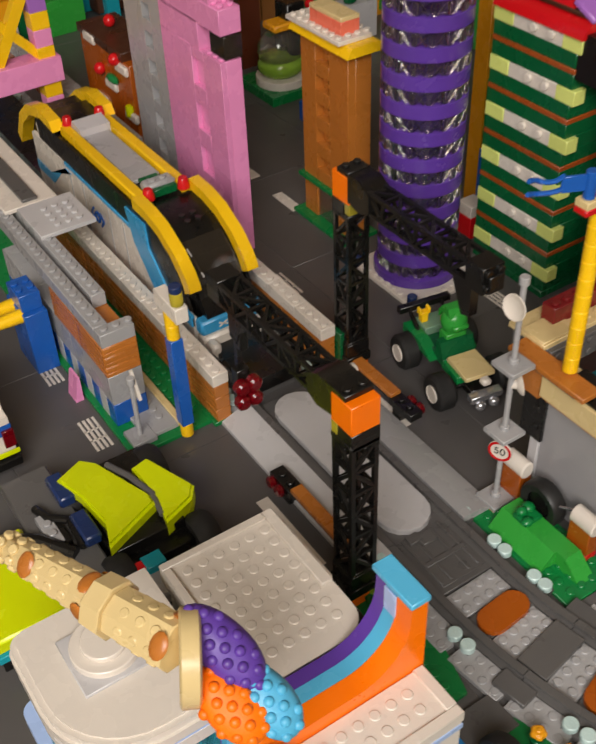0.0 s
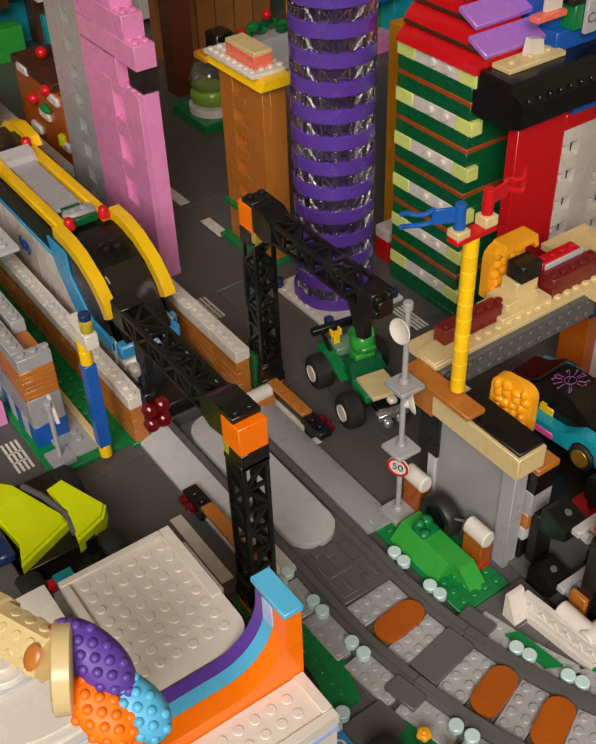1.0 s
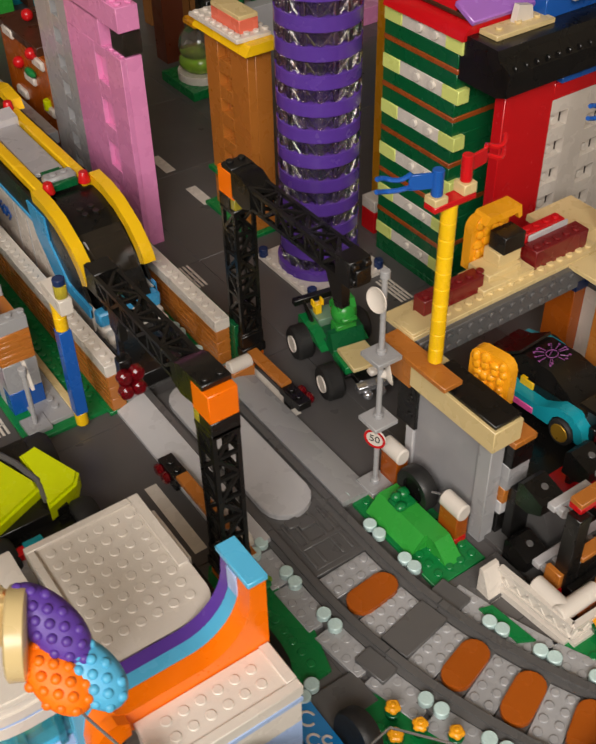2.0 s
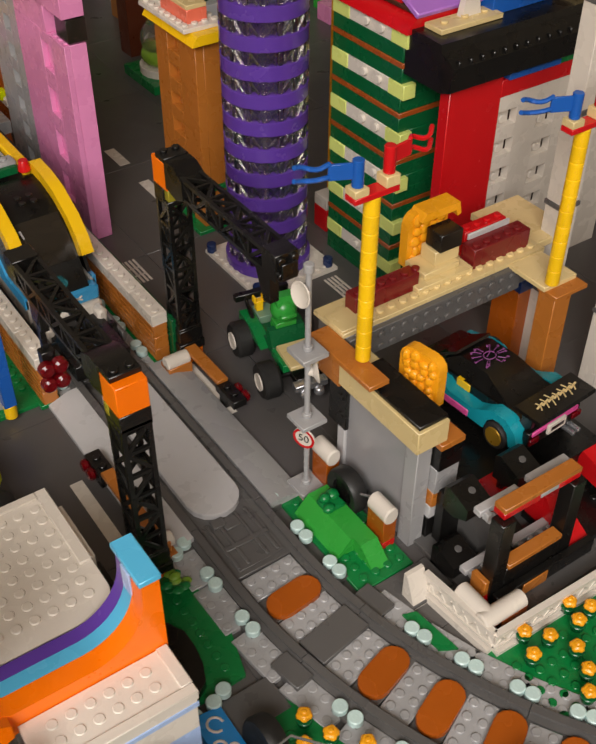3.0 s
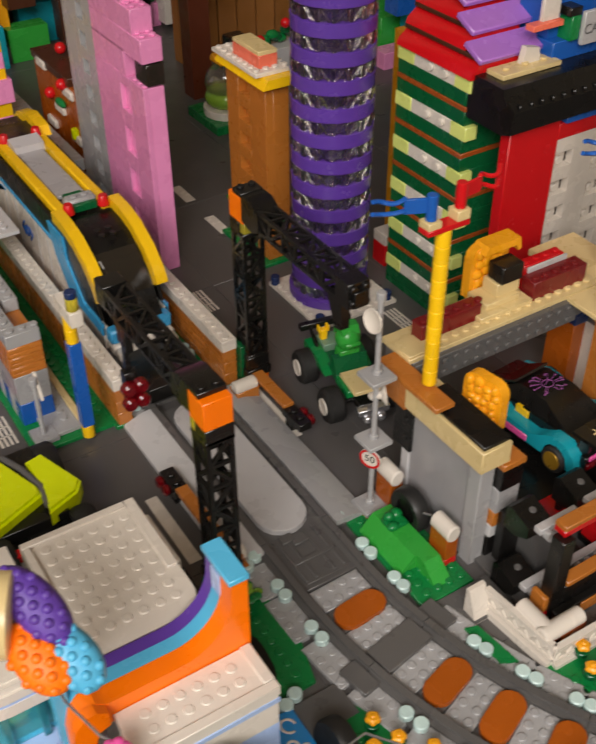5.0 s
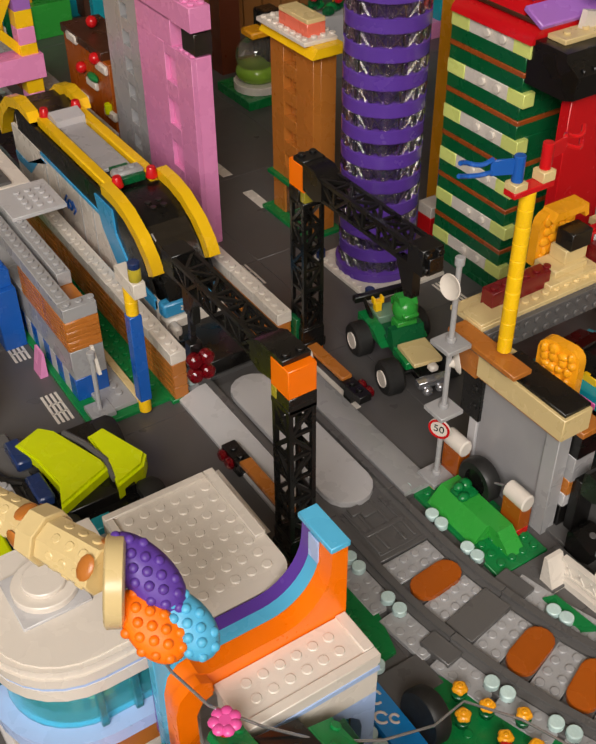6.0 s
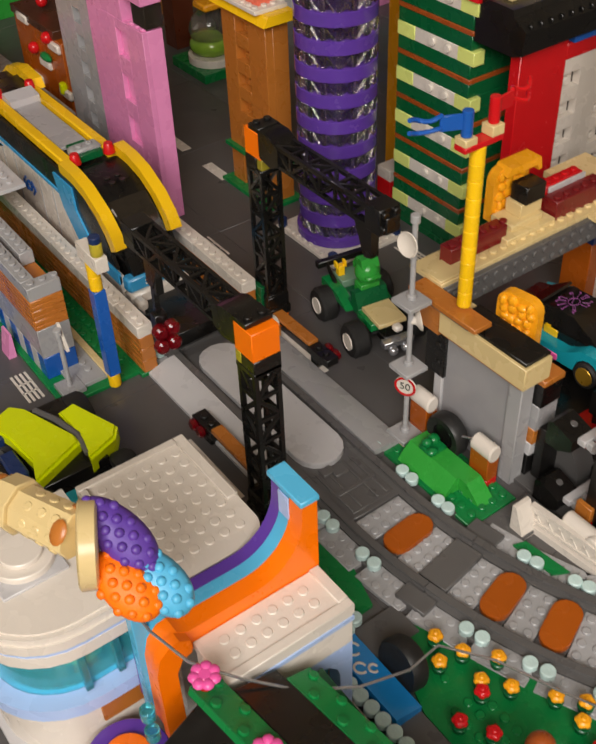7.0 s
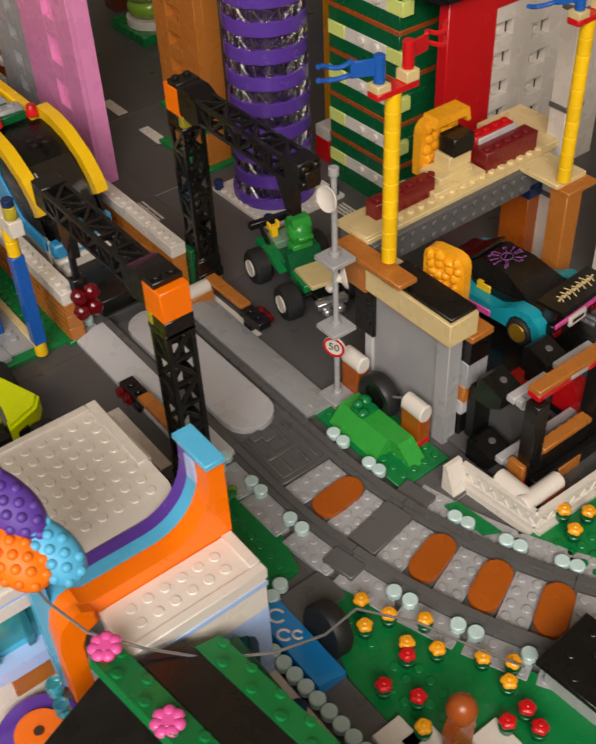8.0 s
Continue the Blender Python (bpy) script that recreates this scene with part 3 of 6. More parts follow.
part("pole", Mesh().cyl(0, 0, 0.8, 6.2, 0.2, n=12).cyl(0, 0, 6.0, 6.6, 0.34, n=12), LGREY, lp)
part("panel", Mesh().prism([(-0.6, 4.6), (0.55, 4.6), (0.55, 6.8), (0.3, 6.8)], "x", 0.2, 0.45), WHITE, lp)
bm = thing("blue_machine", "blue toy machine with yellow spouts", "machine", -7.0, 36.0, 0)
part("body", Mesh().box(-1, 1, -2, 2, 0, 6.0).box(-0.9, 0.9, -1.4, 1.4, 6.0, 7.6).studs(-1, 1, -1, 1, 7.6), BLUE, bm)
for dy in (-1.0, 0.8):
    part("spout", Mesh().cyl(dy, 5.6, -3.2, -0.8, 0.5, 0.62, axis="x", n=14), YELLOW, bm)
wc = thing("kerb_wedge", "small pink wedge brick beside the road", "wedge brick")
part("wedge", Mesh().prism([(-6.9, 0), (-6.4, 2.4), (-6.2, 2.4), (-6.2, 0)], "y", 28.8, 30.4), PINK, wc)

# ---- white and blue truck at the side ----
tk = thing("white_truck", "white and blue toy truck with dark red tail lamp", "truck", -15.5, 27.5, 0)
part("body", Mesh().box(-3, 2.2, -3, 5, 2.0, 5.2).box(-3, 2.2, -2, 5, 5.2, 7.2), WHITE, tk)
part("band", Mesh().box(-3.05, 2.25, -3.05, 5.05, 3.6, 4.6), BLUE, tk)
part("tail_lamp", Mesh().box(1.4, 2.3, -3.3, -2.9, 2.6, 4.2), CLEARRED, tk)
part("bumper", Mesh().box(-3.1, 2.3, -3.6, -2.8, 0.9, 1.6).cyl(-1.8, 1.2, -3.2, 2.4, 1.1, axis="x"), BLACK, tk)
part("light_strip", Mesh().box(-2, 2.35, -3.5, -3.3, 2.0, 2.4), NEON, tk)
for y in (-1.6, 3.4):
    part("wheel", Mesh().cyl(y, 1.1, 1.6, 2.5, 1.1, axis="x", n=18), RUBBER, tk)

# ---- pink and grey tower blocks behind the train ----
def pierced(m, x0, x1, y0, y1, z0, z1, holes):
    """A wall facing x with square openings (ya, yb, za, zb), one above another."""
    ya, yb = min(h[0] for h in holes), max(h[1] for h in holes)
    m.box(x0, x1, y0, ya, z0, z1, c=0.03).box(x0, x1, yb, y1, z0, z1, c=0.03)
    z = z0
    for a, b, c, d in sorted(holes, key=lambda h: h[2]):
        if c > z:
            m.box(x0, x1, ya, yb, z, c, c=0.03)
        z = d
    if z < z1:
        m.box(x0, x1, ya, yb, z, z1, c=0.03)
    return m


pk = thing("pink_tower", "tall pink brick tower with square openings and stepped top", "tower")
px0, px1 = 14.8, 16.9
holes = [(42.4, 44.6, z, z + 2.6) for z in (2.6, 7.0, 11.4, 15.8)]
part("wall", pierced(Mesh(), px0, px0 + 0.5, 39.3, 50.2, 0, 19.4, holes), PINK, pk)
part("back_wall", Mesh().box(px0 + 0.5, px1, 39.35, 50.2, 0, 19.4), PINK, pk)
for z in (2.6, 7.0, 11.4, 15.8):
    part("window_latch", Mesh().cyl(42.6, z + 1.2, px0 + 0.3, px0 + 0.52, 0.13, axis="x", n=8), DBROWN, pk)
part("ledge_studs", Mesh().studs(px0, px1, 39.4, 42.4, 19.4), PINK, pk)
part("clear_brick", Mesh().box(px0 + 0.4, px1 + 0.1, 39.2, 41.6, 19.6, 21.6).studs(px0 + 0.5, px1, 39.4, 41.4, 21.6), SMOKE, pk, "smoky clear corner brick")
part("upper_wall", Mesh().box(px0, px1, 43.0, 50.2, 19.4, 22.0), PINK, pk)
for k, (y, z0, z1) in enumerate(((39.0, 21.8, 24.0), (40.6, 24.0, 26.2), (42.4, 26.2, 28.4), (44.2, 28.4, 30.6))):
    brick(pk, PINK, px0, px1, y, 50.2, z0, z1, name="step_brick")
    part("step_studs", Mesh().studs(px0 + 0.1, px1, y + 0.2, y + 2.2, z1), PINK, pk)
gt = thing("grey_tower", "tall light grey brick tower with small square openings", "tower")
holes = [(53.0, 54.6, z, z + 1.5) for z in (2.0, 4.8, 7.6, 10.4, 13.2, 16.0, 18.8, 21.6, 24.4, 27.2)]
part("wall", pierced(Mesh(), px0 + 0.3, px0 + 1.2, 50.25, 58.6, 0, 32, holes), LGREY, gt)
part("back_wall", Mesh().box(px0 + 1.2, px1 + 0.2, 50.25, 58.6, 0, 32), LGREY, gt)
for h in holes:
    part("window_stud", Mesh().cyl(53.8, h[2] + 0.5, px0 + 0.85, px0 + 1.2, 0.3, axis="x", n=10), LGREY, gt)

# ---- caramel tower ----
bt = thing("caramel_tower", "caramel brown brick tower with yellow rimmed white roof", "tower", 0.95, 1.85, 0)
bx0, bx1, by0, by1 = 23.9, 26.5, 33.0, 40.4
holes = [(35.9, 38.1, z, z + 1.4) for z in (5.9, 8.7, 11.4, 14.1, 16.8)]
part("wall", pierced(Mesh(), bx0, bx0 + 0.85, by0, by1, 4.6, 19.0, holes), BRORANGE, bt)
part("back_wall", Mesh().box(bx0 + 0.85, bx1, by0 + 0.02, by1, 4.6, 19.0), BRORANGE, bt)
for h in holes:
    part("window_stud", Mesh().cyl(37.0, h[2] + 0.5, bx0 + 0.55, bx0 + 0.86, 0.32, axis="x", n=10), BRORANGE, bt)
part("green_band", Mesh().box(bx0 - 0.5, bx1 + 0.2, by0 - 0.3, by1 + 0.4, 4.2, 4.6), GREEN, bt)
for y in (by0, by1 - 2.2):
    brick(bt, BRORANGE, bx0, bx1, y, y + 2.2, 0.4, 4.2, name="corner_pier")
part("shop_window", Mesh().box(bx0 + 0.2, bx0 + 0.5, by0 + 2.2, by1 - 2.2, 0.4, 4.2), CLEAR, bt, "clear ground floor window")
part("base_plate", Mesh().box(bx0 - 1.0, bx1 + 0.6, by0 - 0.6, by1 + 0.8, 0, 0.4), GREEN, bt)
part("yellow_rim", Mesh().prism([(bx0 - 0.7, 19.0), (bx1 + 0.8, 19.0), (bx1 + 0.2, 19.9), (bx0 - 0.1, 19.9)], "y", by0 - 0.9, by1 + 0.9), YELLOW, bt, "yellow sloped roof rim")
part("roof_plate", Mesh().box(bx0 - 0.9, bx1 + 0.1, by0 + 0.1, by1 + 1.0, 19.9, 20.3).studs(bx0 - 0.9, bx1, by0 + 0.3, by1 + 0.9, 20.3), WHITE, bt)
brick(bt, CORAL, bx0, bx1 - 0.6, by0 + 1.0, by1 - 1.6, 20.3, 21.5, name="coral_brick")
part("tan_plate", Mesh().box(bx0, bx1 - 0.6, by0 + 1.0, by1 - 1.6, 21.5, 21.9).studs(bx0 + 0.8, bx1 - 1.4, by0 + 1.4, by1 - 1.8, 21.9), TAN, bt)

# ---- purple round tower ----
pt = thing("purple_tower", "tall round tower of purple and clear plastic rings", "tower", 27.2, 27.3, 0, wide=0.92)
part("base_plate", Mesh().box(-4.8, 4.8, -5.6, 4.6, 0, 0.4), WHITE, pt)
part("base_plate_studs", Mesh().studs(-4.8, 4.2, -5.4, -4.4, 0.4).studs(-4.8, -3.8, -4.4, 4.6, 0.4), WHITE, pt)
for a, b in ((-4.4, -4.9), (-4.4, 3.9), (4.0, -4.9)):
    part("corner_stud", Mesh().cyl(a, b, 0.4, 1.3, 0.5, n=16), DBLUE, pt, "navy round corner brick")
z = 0.4
part("foot_ring", Mesh().lathe([(4.2, z), (4.3, z + 0.1), (4.3, z + 0.9), (4.1, z + 1.0)], n=40), PURPLE, pt)
z = 1.4
# the tower's purple, darkened: the dimness seen through the clear rings put into colour
SHADEDPURPLE = plastic("shaded_purple_plastic", "4a3480", 0.3)
CLEARRING = plastic("clear_ring_plastic", "efe6ea", 0.03, clear=1.0)
lug_data = flat(Mesh().box(-0.26, 0.26, -0.2, 0.24, 0.02, 1.13, c=0.1).bar((-0.3, 0.05, 0.1), (-1.1, 0.0, 1.0), 0.14).bar((-0.3, 0.05, 1.0), (-1.1, 0.0, 0.1), 0.14), "clear_lug")
lug_data.materials.append(CLEARRING)
while z < 33:
    m = Mesh()
    o = [(3.55, z), (3.62, z + 0.05), (3.62, z + 1.1), (3.55, z + 1.15), (3.2, z + 1.15), (3.2, z)]
    m.lathe(o, n=40, caps=False)
    part("clear_ring", m, CLEARRING, pt, "clear plastic ring")
    for k in range(16):
        a = 22.5 * (k + 0.5)
        shared("clear_lug", lug_data, pt, 3.75 * math.cos(radians(a)), 3.75 * math.sin(radians(a)), z, a - 90)
    # added sleeve whose darkened purple stands in for shade inside the clear ring
    part("core_ring", Mesh().lathe([(3.05, z), (3.05, z + 1.15)], n=24, caps=False), SHADEDPURPLE, pt)
    z += 1.15
    part("purple_ring", Mesh().lathe([(3.9, z), (4.0, z + 0.05), (4.0, z + 1.2), (3.9, z + 1.25)], n=40), PURPLE, pt)
    z += 1.25

# ---- green striped building ----
gb = thing("green_building", "dark green brick block with lime bands and red roof", "building", -0.14, -0.22, 0, tall=1.033)
gx0, gx1, gy0, gy1 = 33.4, 38.6, 17.2, 26.4
z = 0.0
brick(gb, DGREEN, gx0, gx1, gy0, gy1, 0, 0.65, name="wall_course")
for k in range(6):
    z0 = 1.85 + 4.05 * k - 1.2
    brick(gb, LIME, gx0 - 0.05, gx0 + 1.2, gy0 - 0.4, gy0 + 1.6, z0 + 1.2, z0 + 2.4, name="lime_brick")
    brick(gb, LIME, gx0 - 0.05, gx0 + 1.2, gy1 - 2.2, gy1 + 0.05, z0 + 1.2, z0 + 2.4, name="lime_brick")
    part("clear_brick", Mesh().box(gx0, gx0 + 1.2, gy0 + 1.6, gy1 - 2.2, z0 + 1.2, z0 + 2.4), WHITE, gb)
    for d in (1.1, 3.0):
        part("side_stud", Mesh().cyl(gy0 + 1.6 + d, z0 + 1.9, gx0 - 0.3, gx0, 0.36, axis="x", n=12), WHITE, gb)
    brick(gb, DGREEN, gx0 + 0.02, gx1, gy0 + 0.02, gy1, z0, z0 + 1.2, name="wall_course")
    brick(gb, DGREEN, gx0 + 1.2, gx1, gy0, gy1, z0 + 1.2, z0 + 2.4, name="wall_course")
    if k < 5:
        brick(gb, DGREEN, gx0 + 0.02, gx1, gy0 + 0.02, gy1, z0 + 2.4, z0 + 3.62, name="wall_course")
        brick(gb, RBROWN, gx0 - 0.05, gx1 + 0.05, gy0 - 0.05, gy1, z0 + 3.62, z0 + 4.05, name="brown_plate")
top = 1.85 + 4.05 * 5 + 1.2
for k in range(4):
    d, z, y = 0.9 * k, top + 1.6 * k, gy0 - 0.6 + 2.0 * k
    part("roof_slope", Mesh().prism([(gx0 - 0.3 + d, z), (gx0 - 0.1 + d, z + 0.5), (gx0 + 0.9 + d, z + 1.25), (gx1 + 1.0, z + 1.25), (gx1 + 1.0, z)], "y", y, gy1), RED, gb, "red sloped roof brick")
    part("roof_plate", Mesh().box(gx0 + 0.5 + d, gx0 + 1.6 + d, y + 0.2, gy1, z + 1.26, z + 1.6), DBROWN, gb)
    brick(gb, DGREEN, gx0 + 1.4 + d, gx1 + 1.4, y + 1.3, gy1 - 0.2, z + 0.1, z + 1.3, name="roof_core")
    slab = Mesh().box(-3.5, 3.5, -1.2, 1.2, -0.24, 0.24, c=0.1)
    part("awning", slab.turned(Matrix.Translation((gx0 + 3.9 + 0.6 * k, gy0 + 0.3 + 1.9 * k, top + 1.75 + 1.6 * k)) @ Matrix.Rotation(radians(24), 4, "X")), LAVENDER, gb, "lavender sloped awning slab")

# ---- red and white building with a black roof ----
rb = thing("red_white_building", "red and white brick building with overhanging black roof", "building", -0.6, 0.3, 0, tall=1.033)
fy, fx = 12.3, 40.4
part("red_front", Mesh().box(34.9, fx, fy - 0.1, fy + 1.0, 0, 20.1), RED, rb, "glossy red front wall")
for col, off in ((fx + 0.02, -0.3), (45.0, -1.5)):
    z, x0, x1 = 0.0, col, 45.0 if col < 45 else 49.6
    part("white_wall", Mesh().box(x0 + 2.15, x1, fy, fy + 0.75, 0, 18.2, c=0.004), WHITE, rb, "smooth white wall between the openings")
    for r in range(7):
        a = 0.55 + 2.55 * r + off
        b = a + 1.35
        if a < 0.3:
            continue
        part("white_block", Mesh().box(x0, x0 + 2.15, fy, fy + 0.75, z, a, c=0.004), WHITE, rb)
        part("window_back", Mesh().box(x0 + 0.02, x0 + 1.8, fy + 0.6, fy + 1.1, a - 0.02, b - 0.38, c=0.02).cyl(x0 + 0.95, a + 0.45, fy + 0.32, fy + 0.6, 0.36, axis="y", n=12), WHITE, rb)
        z = b
    part("white_block", Mesh().box(x0, x0 + 2.15, fy, fy + 0.75, z, 18.2, c=0.004), WHITE, rb)
brick(rb, WHITE, 49.6, 56, fy, fy + 1.2, 0, 18.2, name="white_brick")
part("red_band", Mesh().box(fx, 56, fy - 0.1, fy + 1.2, 18.2, 19.6), RED, rb)
part("blue_plate", Mesh().box(fx + 0.4, 46.4, fy - 0.4, fy + 1.0, 19.6, 20.1), BLUE, rb)
part("green_plate", Mesh().box(46.4, 56, fy - 0.3, fy + 1.0, 19.6, 20.1), GREEN, rb)
part("core", Mesh().box(fx + 1, 56, fy + 1.25, 19, 0, 20), DBROWN, rb)
part("black_roof", Mesh().prism([(11.3, 20.5), (11.2, 22.3), (11.5, 22.5), (12.6, 23.1), (12.7, 23.65), (14.0, 23.7), (19.0, 23.7), (19.0, 20.15), (12.4, 20.12)], "x", 34.0, 57), BLACK, rb, "glossy black overhanging roof")
for k in range(18):
    part("roof_tooth", Mesh().box(34.6 + 1.15 * k, 34.85 + 1.15 * k, 11.25, 11.7, 22.2, 22.75, c=0.08), BLACK, rb)
part("roof_tile", Mesh().box(35.0, 41.2, 13.9, 15.9, 23.7, 24.1).studs(35.6, 40.6, 14.4, 15.4, 24.1, skip=((1, 0), (3, 0))), TAN, rb, "tan studded roof plate")
part("roof_tile", Mesh().box(48.6, 56, 13.4, 15.2, 23.7, 24.1).studs(49, 56, 13.8, 14.8, 24.1, skip=((1, 0), (3, 0), (5, 0))), TAN, rb, "tan studded roof plate")
cs = thing("casino_booth", "blue and green rooftop booth with a handwritten sign", "booth", 43.4, 15.6, 24.48)
part("blue_base", Mesh().box(-3.2, 3.4, -0.6, 3.0, 0, 1.6).box(-3.0, 3.2, 0.4, 4.0, 1.6, 6.0), BLUE, cs)
part("green_side", Mesh().box(-1.9, -0.9, -1.0, 1.2, 1.6, 3.6), GREEN, cs)
part("black_trim", Mesh().box(-2.2, -0.9, -1.0, 1.4, 3.6, 4.3), BLACK, cs)
part("white_fence", Mesh().box(-4.4, -2.6, -0.2, 0.2, 3.4, 5.4), WHITE, cs)
part("coral_sill", Mesh().box(-5.6, -2.4, -0.6, 0.4, 2.9, 3.4), CORAL, cs)
part("white_gable", Mesh().prism([(-6.2, 0.2), (-4.2, 0.2), (-4.5, 1.5), (-5.9, 1.8)], "y", -0.4, 0.2), WHITE, cs)
sign = part("sign_board", Mesh().box(-0.9, 3.4, -1.4, -1.0, 1.2, 3.9), PALEGREY, cs, "grey sign board with handwritten word")
font = bpy.data.curves.new("sign_word", "FONT")
font.body, font.size, font.extrude, font.align_x = "CASINO", 1.15 * S, 0.01 * S, "CENTER"
word = new("sign_word", font)
word.data.materials.append(DGREY)
word.parent = sign
word.matrix_basis = Matrix.Translation((1.25 * S, -1.44 * S, 2.1 * S)) @ Matrix.Rotation(radians(90), 4, "X")

# ---- white columns and dark grey wall at the side ----
for x, y, n, w in ((36.7, 2.0, 5, 1.6), (38.4, -3.2, 3, 1.6)):
    wcol = thing("white_column", "tall white plastic column with dark grey joint plates", "column", x, y, 0, group="white columns")
    for k in range(n):
        brick(wcol, WHITE, 0, w + 0.2, 0, w, 7.6 * k, 7.6 * k + 7.2, name="column_block")
        brick(wcol, DGREY, -0.1, w + 0.3, -0.1, w + 0.1, 7.6 * k + 7.2, 7.6 * k + 7.6, name="joint_plate")
dw = thing("grey_rock_wall", "dark grey studded brick wall behind the columns", "wall")
m = Mesh().box(40.0, 42.0, -26, -2, 0, 16)
for i in range(12):
    for j in range(11):
        m.cyl(-25 + 2 * i, 1 + 1.4 * j, 39.8, 40.0, 0.3, axis="x", n=8)
part("wall", m, DGREY, dw)
part("buttress", Mesh().box(38.0, 40.0, -18, -10, 0, 7), DGREY, dw)
ob = thing("orange_block", "orange and blue brick stack under the bridge", "brick stack", 36.8, 4.8, 0)
brick(ob, RUST, -1.4, 1.4, -1.4, 1.4, 0, 7.2)
brick(ob, DBLUE, -1.6, 1.6, -1.6, 1.6, 7.2, 8.6)
brick(ob, RUST, -1.4, 1.4, -1.4, 1.4, 8.6, 11.0)

# ---- tan bridge with yellow flag poles ----
bg = thing("tan_bridge", "tan brick footbridge with dark grey studded side", "bridge", 0.85, 1.3, -0.1)
part("deck", Mesh().box(15.5, 34.0, 0.0, 3.4, 12.5, 12.9).box(15.5, 18.6, 0.1, 2.2, 12.9, 13.1), TAN, bg)
part("deck_studs", Mesh().studs(18.6, 33.6, 0.2, 1.2, 12.9), TAN, bg)
m = Mesh().box(15.8, 31.4, -0.4, 0.0, 10.5, 12.5)
for i in range(15):
    for z in (11.0, 12.0):
        m.cyl(16.4 + i, z, -0.6, -0.4, 0.3, axis="y", n=9)
part("side_plate", m, DGREY, bg, "dark grey plate with studs facing out")
part("underside", Mesh().box(15.8, 33.6, 0.0, 3.2, 10.5, 12.5), DGREY, bg)
part("end_plate", Mesh().box(30.4, 33.6, -3.6, 0.0, 12.4, 12.8), TAN, bg)
part("step", Mesh().box(22.4, 27.4, 0.6, 3.4, 12.9, 13.4).box(23.4, 26.6, 1.2, 3.4, 13.4, 13.9), TAN, bg, "tan stepped plates")
brick(bg, TAN, 24.6, 26.8, 1.6, 3.2, 13.9, 15.0, name="pedestal")
brick(bg, BLACK, 24.8, 26.8, 1.4, 3.0, 15.0, 16.4, name="black_block")
brick(bg, DRED, 17.4, 22.9, 1.2, 2.4, 12.9, 14.3, studs=True, name="dark_red_brick")
brick(bg, DRED, 27.6, 33.0, 0.8, 2.2, 12.9, 14.5, studs=True, name="dark_red_brick")
brick(bg, RED, 28.0, 32.0, 2.4, 3.4, 12.9, 15.0, studs=True, name="red_brick")
brick(bg, PALEGREY, 28.2, 32.2, 2.2, 2.4, 14.4, 14.9, name="grey_strip")
part("back_deck", Mesh().box(33.0, 38.0, 1.0, 7.0, 12.0, 12.6), TAN, bg)


def rock_panel(name, parent, x0, x1, z0, z1, y, seed):
    """An amber plate with rounded top and rocky bumps."""
    w = x1 - x0
    outline = [(x0, z0), (x1, z0)] + [(x1 - w * 0.28 * (1 - math.cos(a)) * 1.0, z1 - w * 0.28 * (1 - math.sin(a))) for a in (0, 0.5, 1.0, 1.5)]
    outline += [(x0 + w * 0.28 * (1 - math.cos(a)), z1 - w * 0.28 * (1 - math.sin(a))) for a in (1.5, 1.0, 0.5, 0)]
    m = Mesh().prism(outline, "y", y, y + 0.8)
    rnd, spots = random.Random(seed), []
    for i in range(4):
        for j in range(5):
            spots.append((x0 + w * (0.2 + 0.2 * i) + rnd.uniform(-0.15, 0.15), y, z0 + (z1 - z0) * (0.14 + 0.17 * j) + rnd.uniform(-0.15, 0.15), w * rnd.uniform(0.09, 0.14), 0.3, w * rnd.uniform(0.09, 0.14)))
    panel = part(name, m, AMBER, parent, "amber bumpy rock panel with rounded top")
    for spot in spots:
        part("rock_bump", Mesh().ball(*spot, n=7, m=6), AMBER, panel)
    return panel


ar = thing("amber_arch", "amber bumpy rock arch on the tan bridge", "rock arch", 25.8, 4.6, 12.8, rz=0)
rock_panel("arch_panel", ar, -1.2, 2.4, 0, 4.3, 0.4, 3)
part("arch_top", Mesh().prism([(-0.6, 3.9), (2.5, 3.9), (2.7, 3.4), (3.0, 3.5), (2.8, 4.5), (-0.2, 4.5)], "y", -0.3, 1.2), AMBER, ar)

cl = thing("caramel_column", "tall caramel plastic column holding the bridge", "column", 32.4, -2.4, 0)
part("shaft", Mesh().box(-0.85, 0.8, -0.75, 0.85, 0, 12.0), BRORANGE, cl)
part("cap", Mesh().box(-0.95, 2.2, -0.9, 0.95, 12.0, 12.35), BRORANGE, cl)


def flag(parent, material, x, y, z, turn, name):
    m = Mesh().cyl(0, 0, 0, 1.7, 0.36, n=12).box(0.2, 1.7, -0.1, 0.1, 0.5, 1.5, c=0.04)
    for dz in (0.62, 1.38):
        pts = [(1.6 + 0.25 * k, 0.22 * math.sin(0.9 * k), dz + 0.16 * math.sin(0.8 * k + dz)) for k in range(9)]
        m.tube(pts, 0.15, n=6)
    m.turned(Matrix.Translation((x, y, z)) @ Matrix.Rotation(radians(turn), 4, "Z"))
    return part(name, m, material, parent)


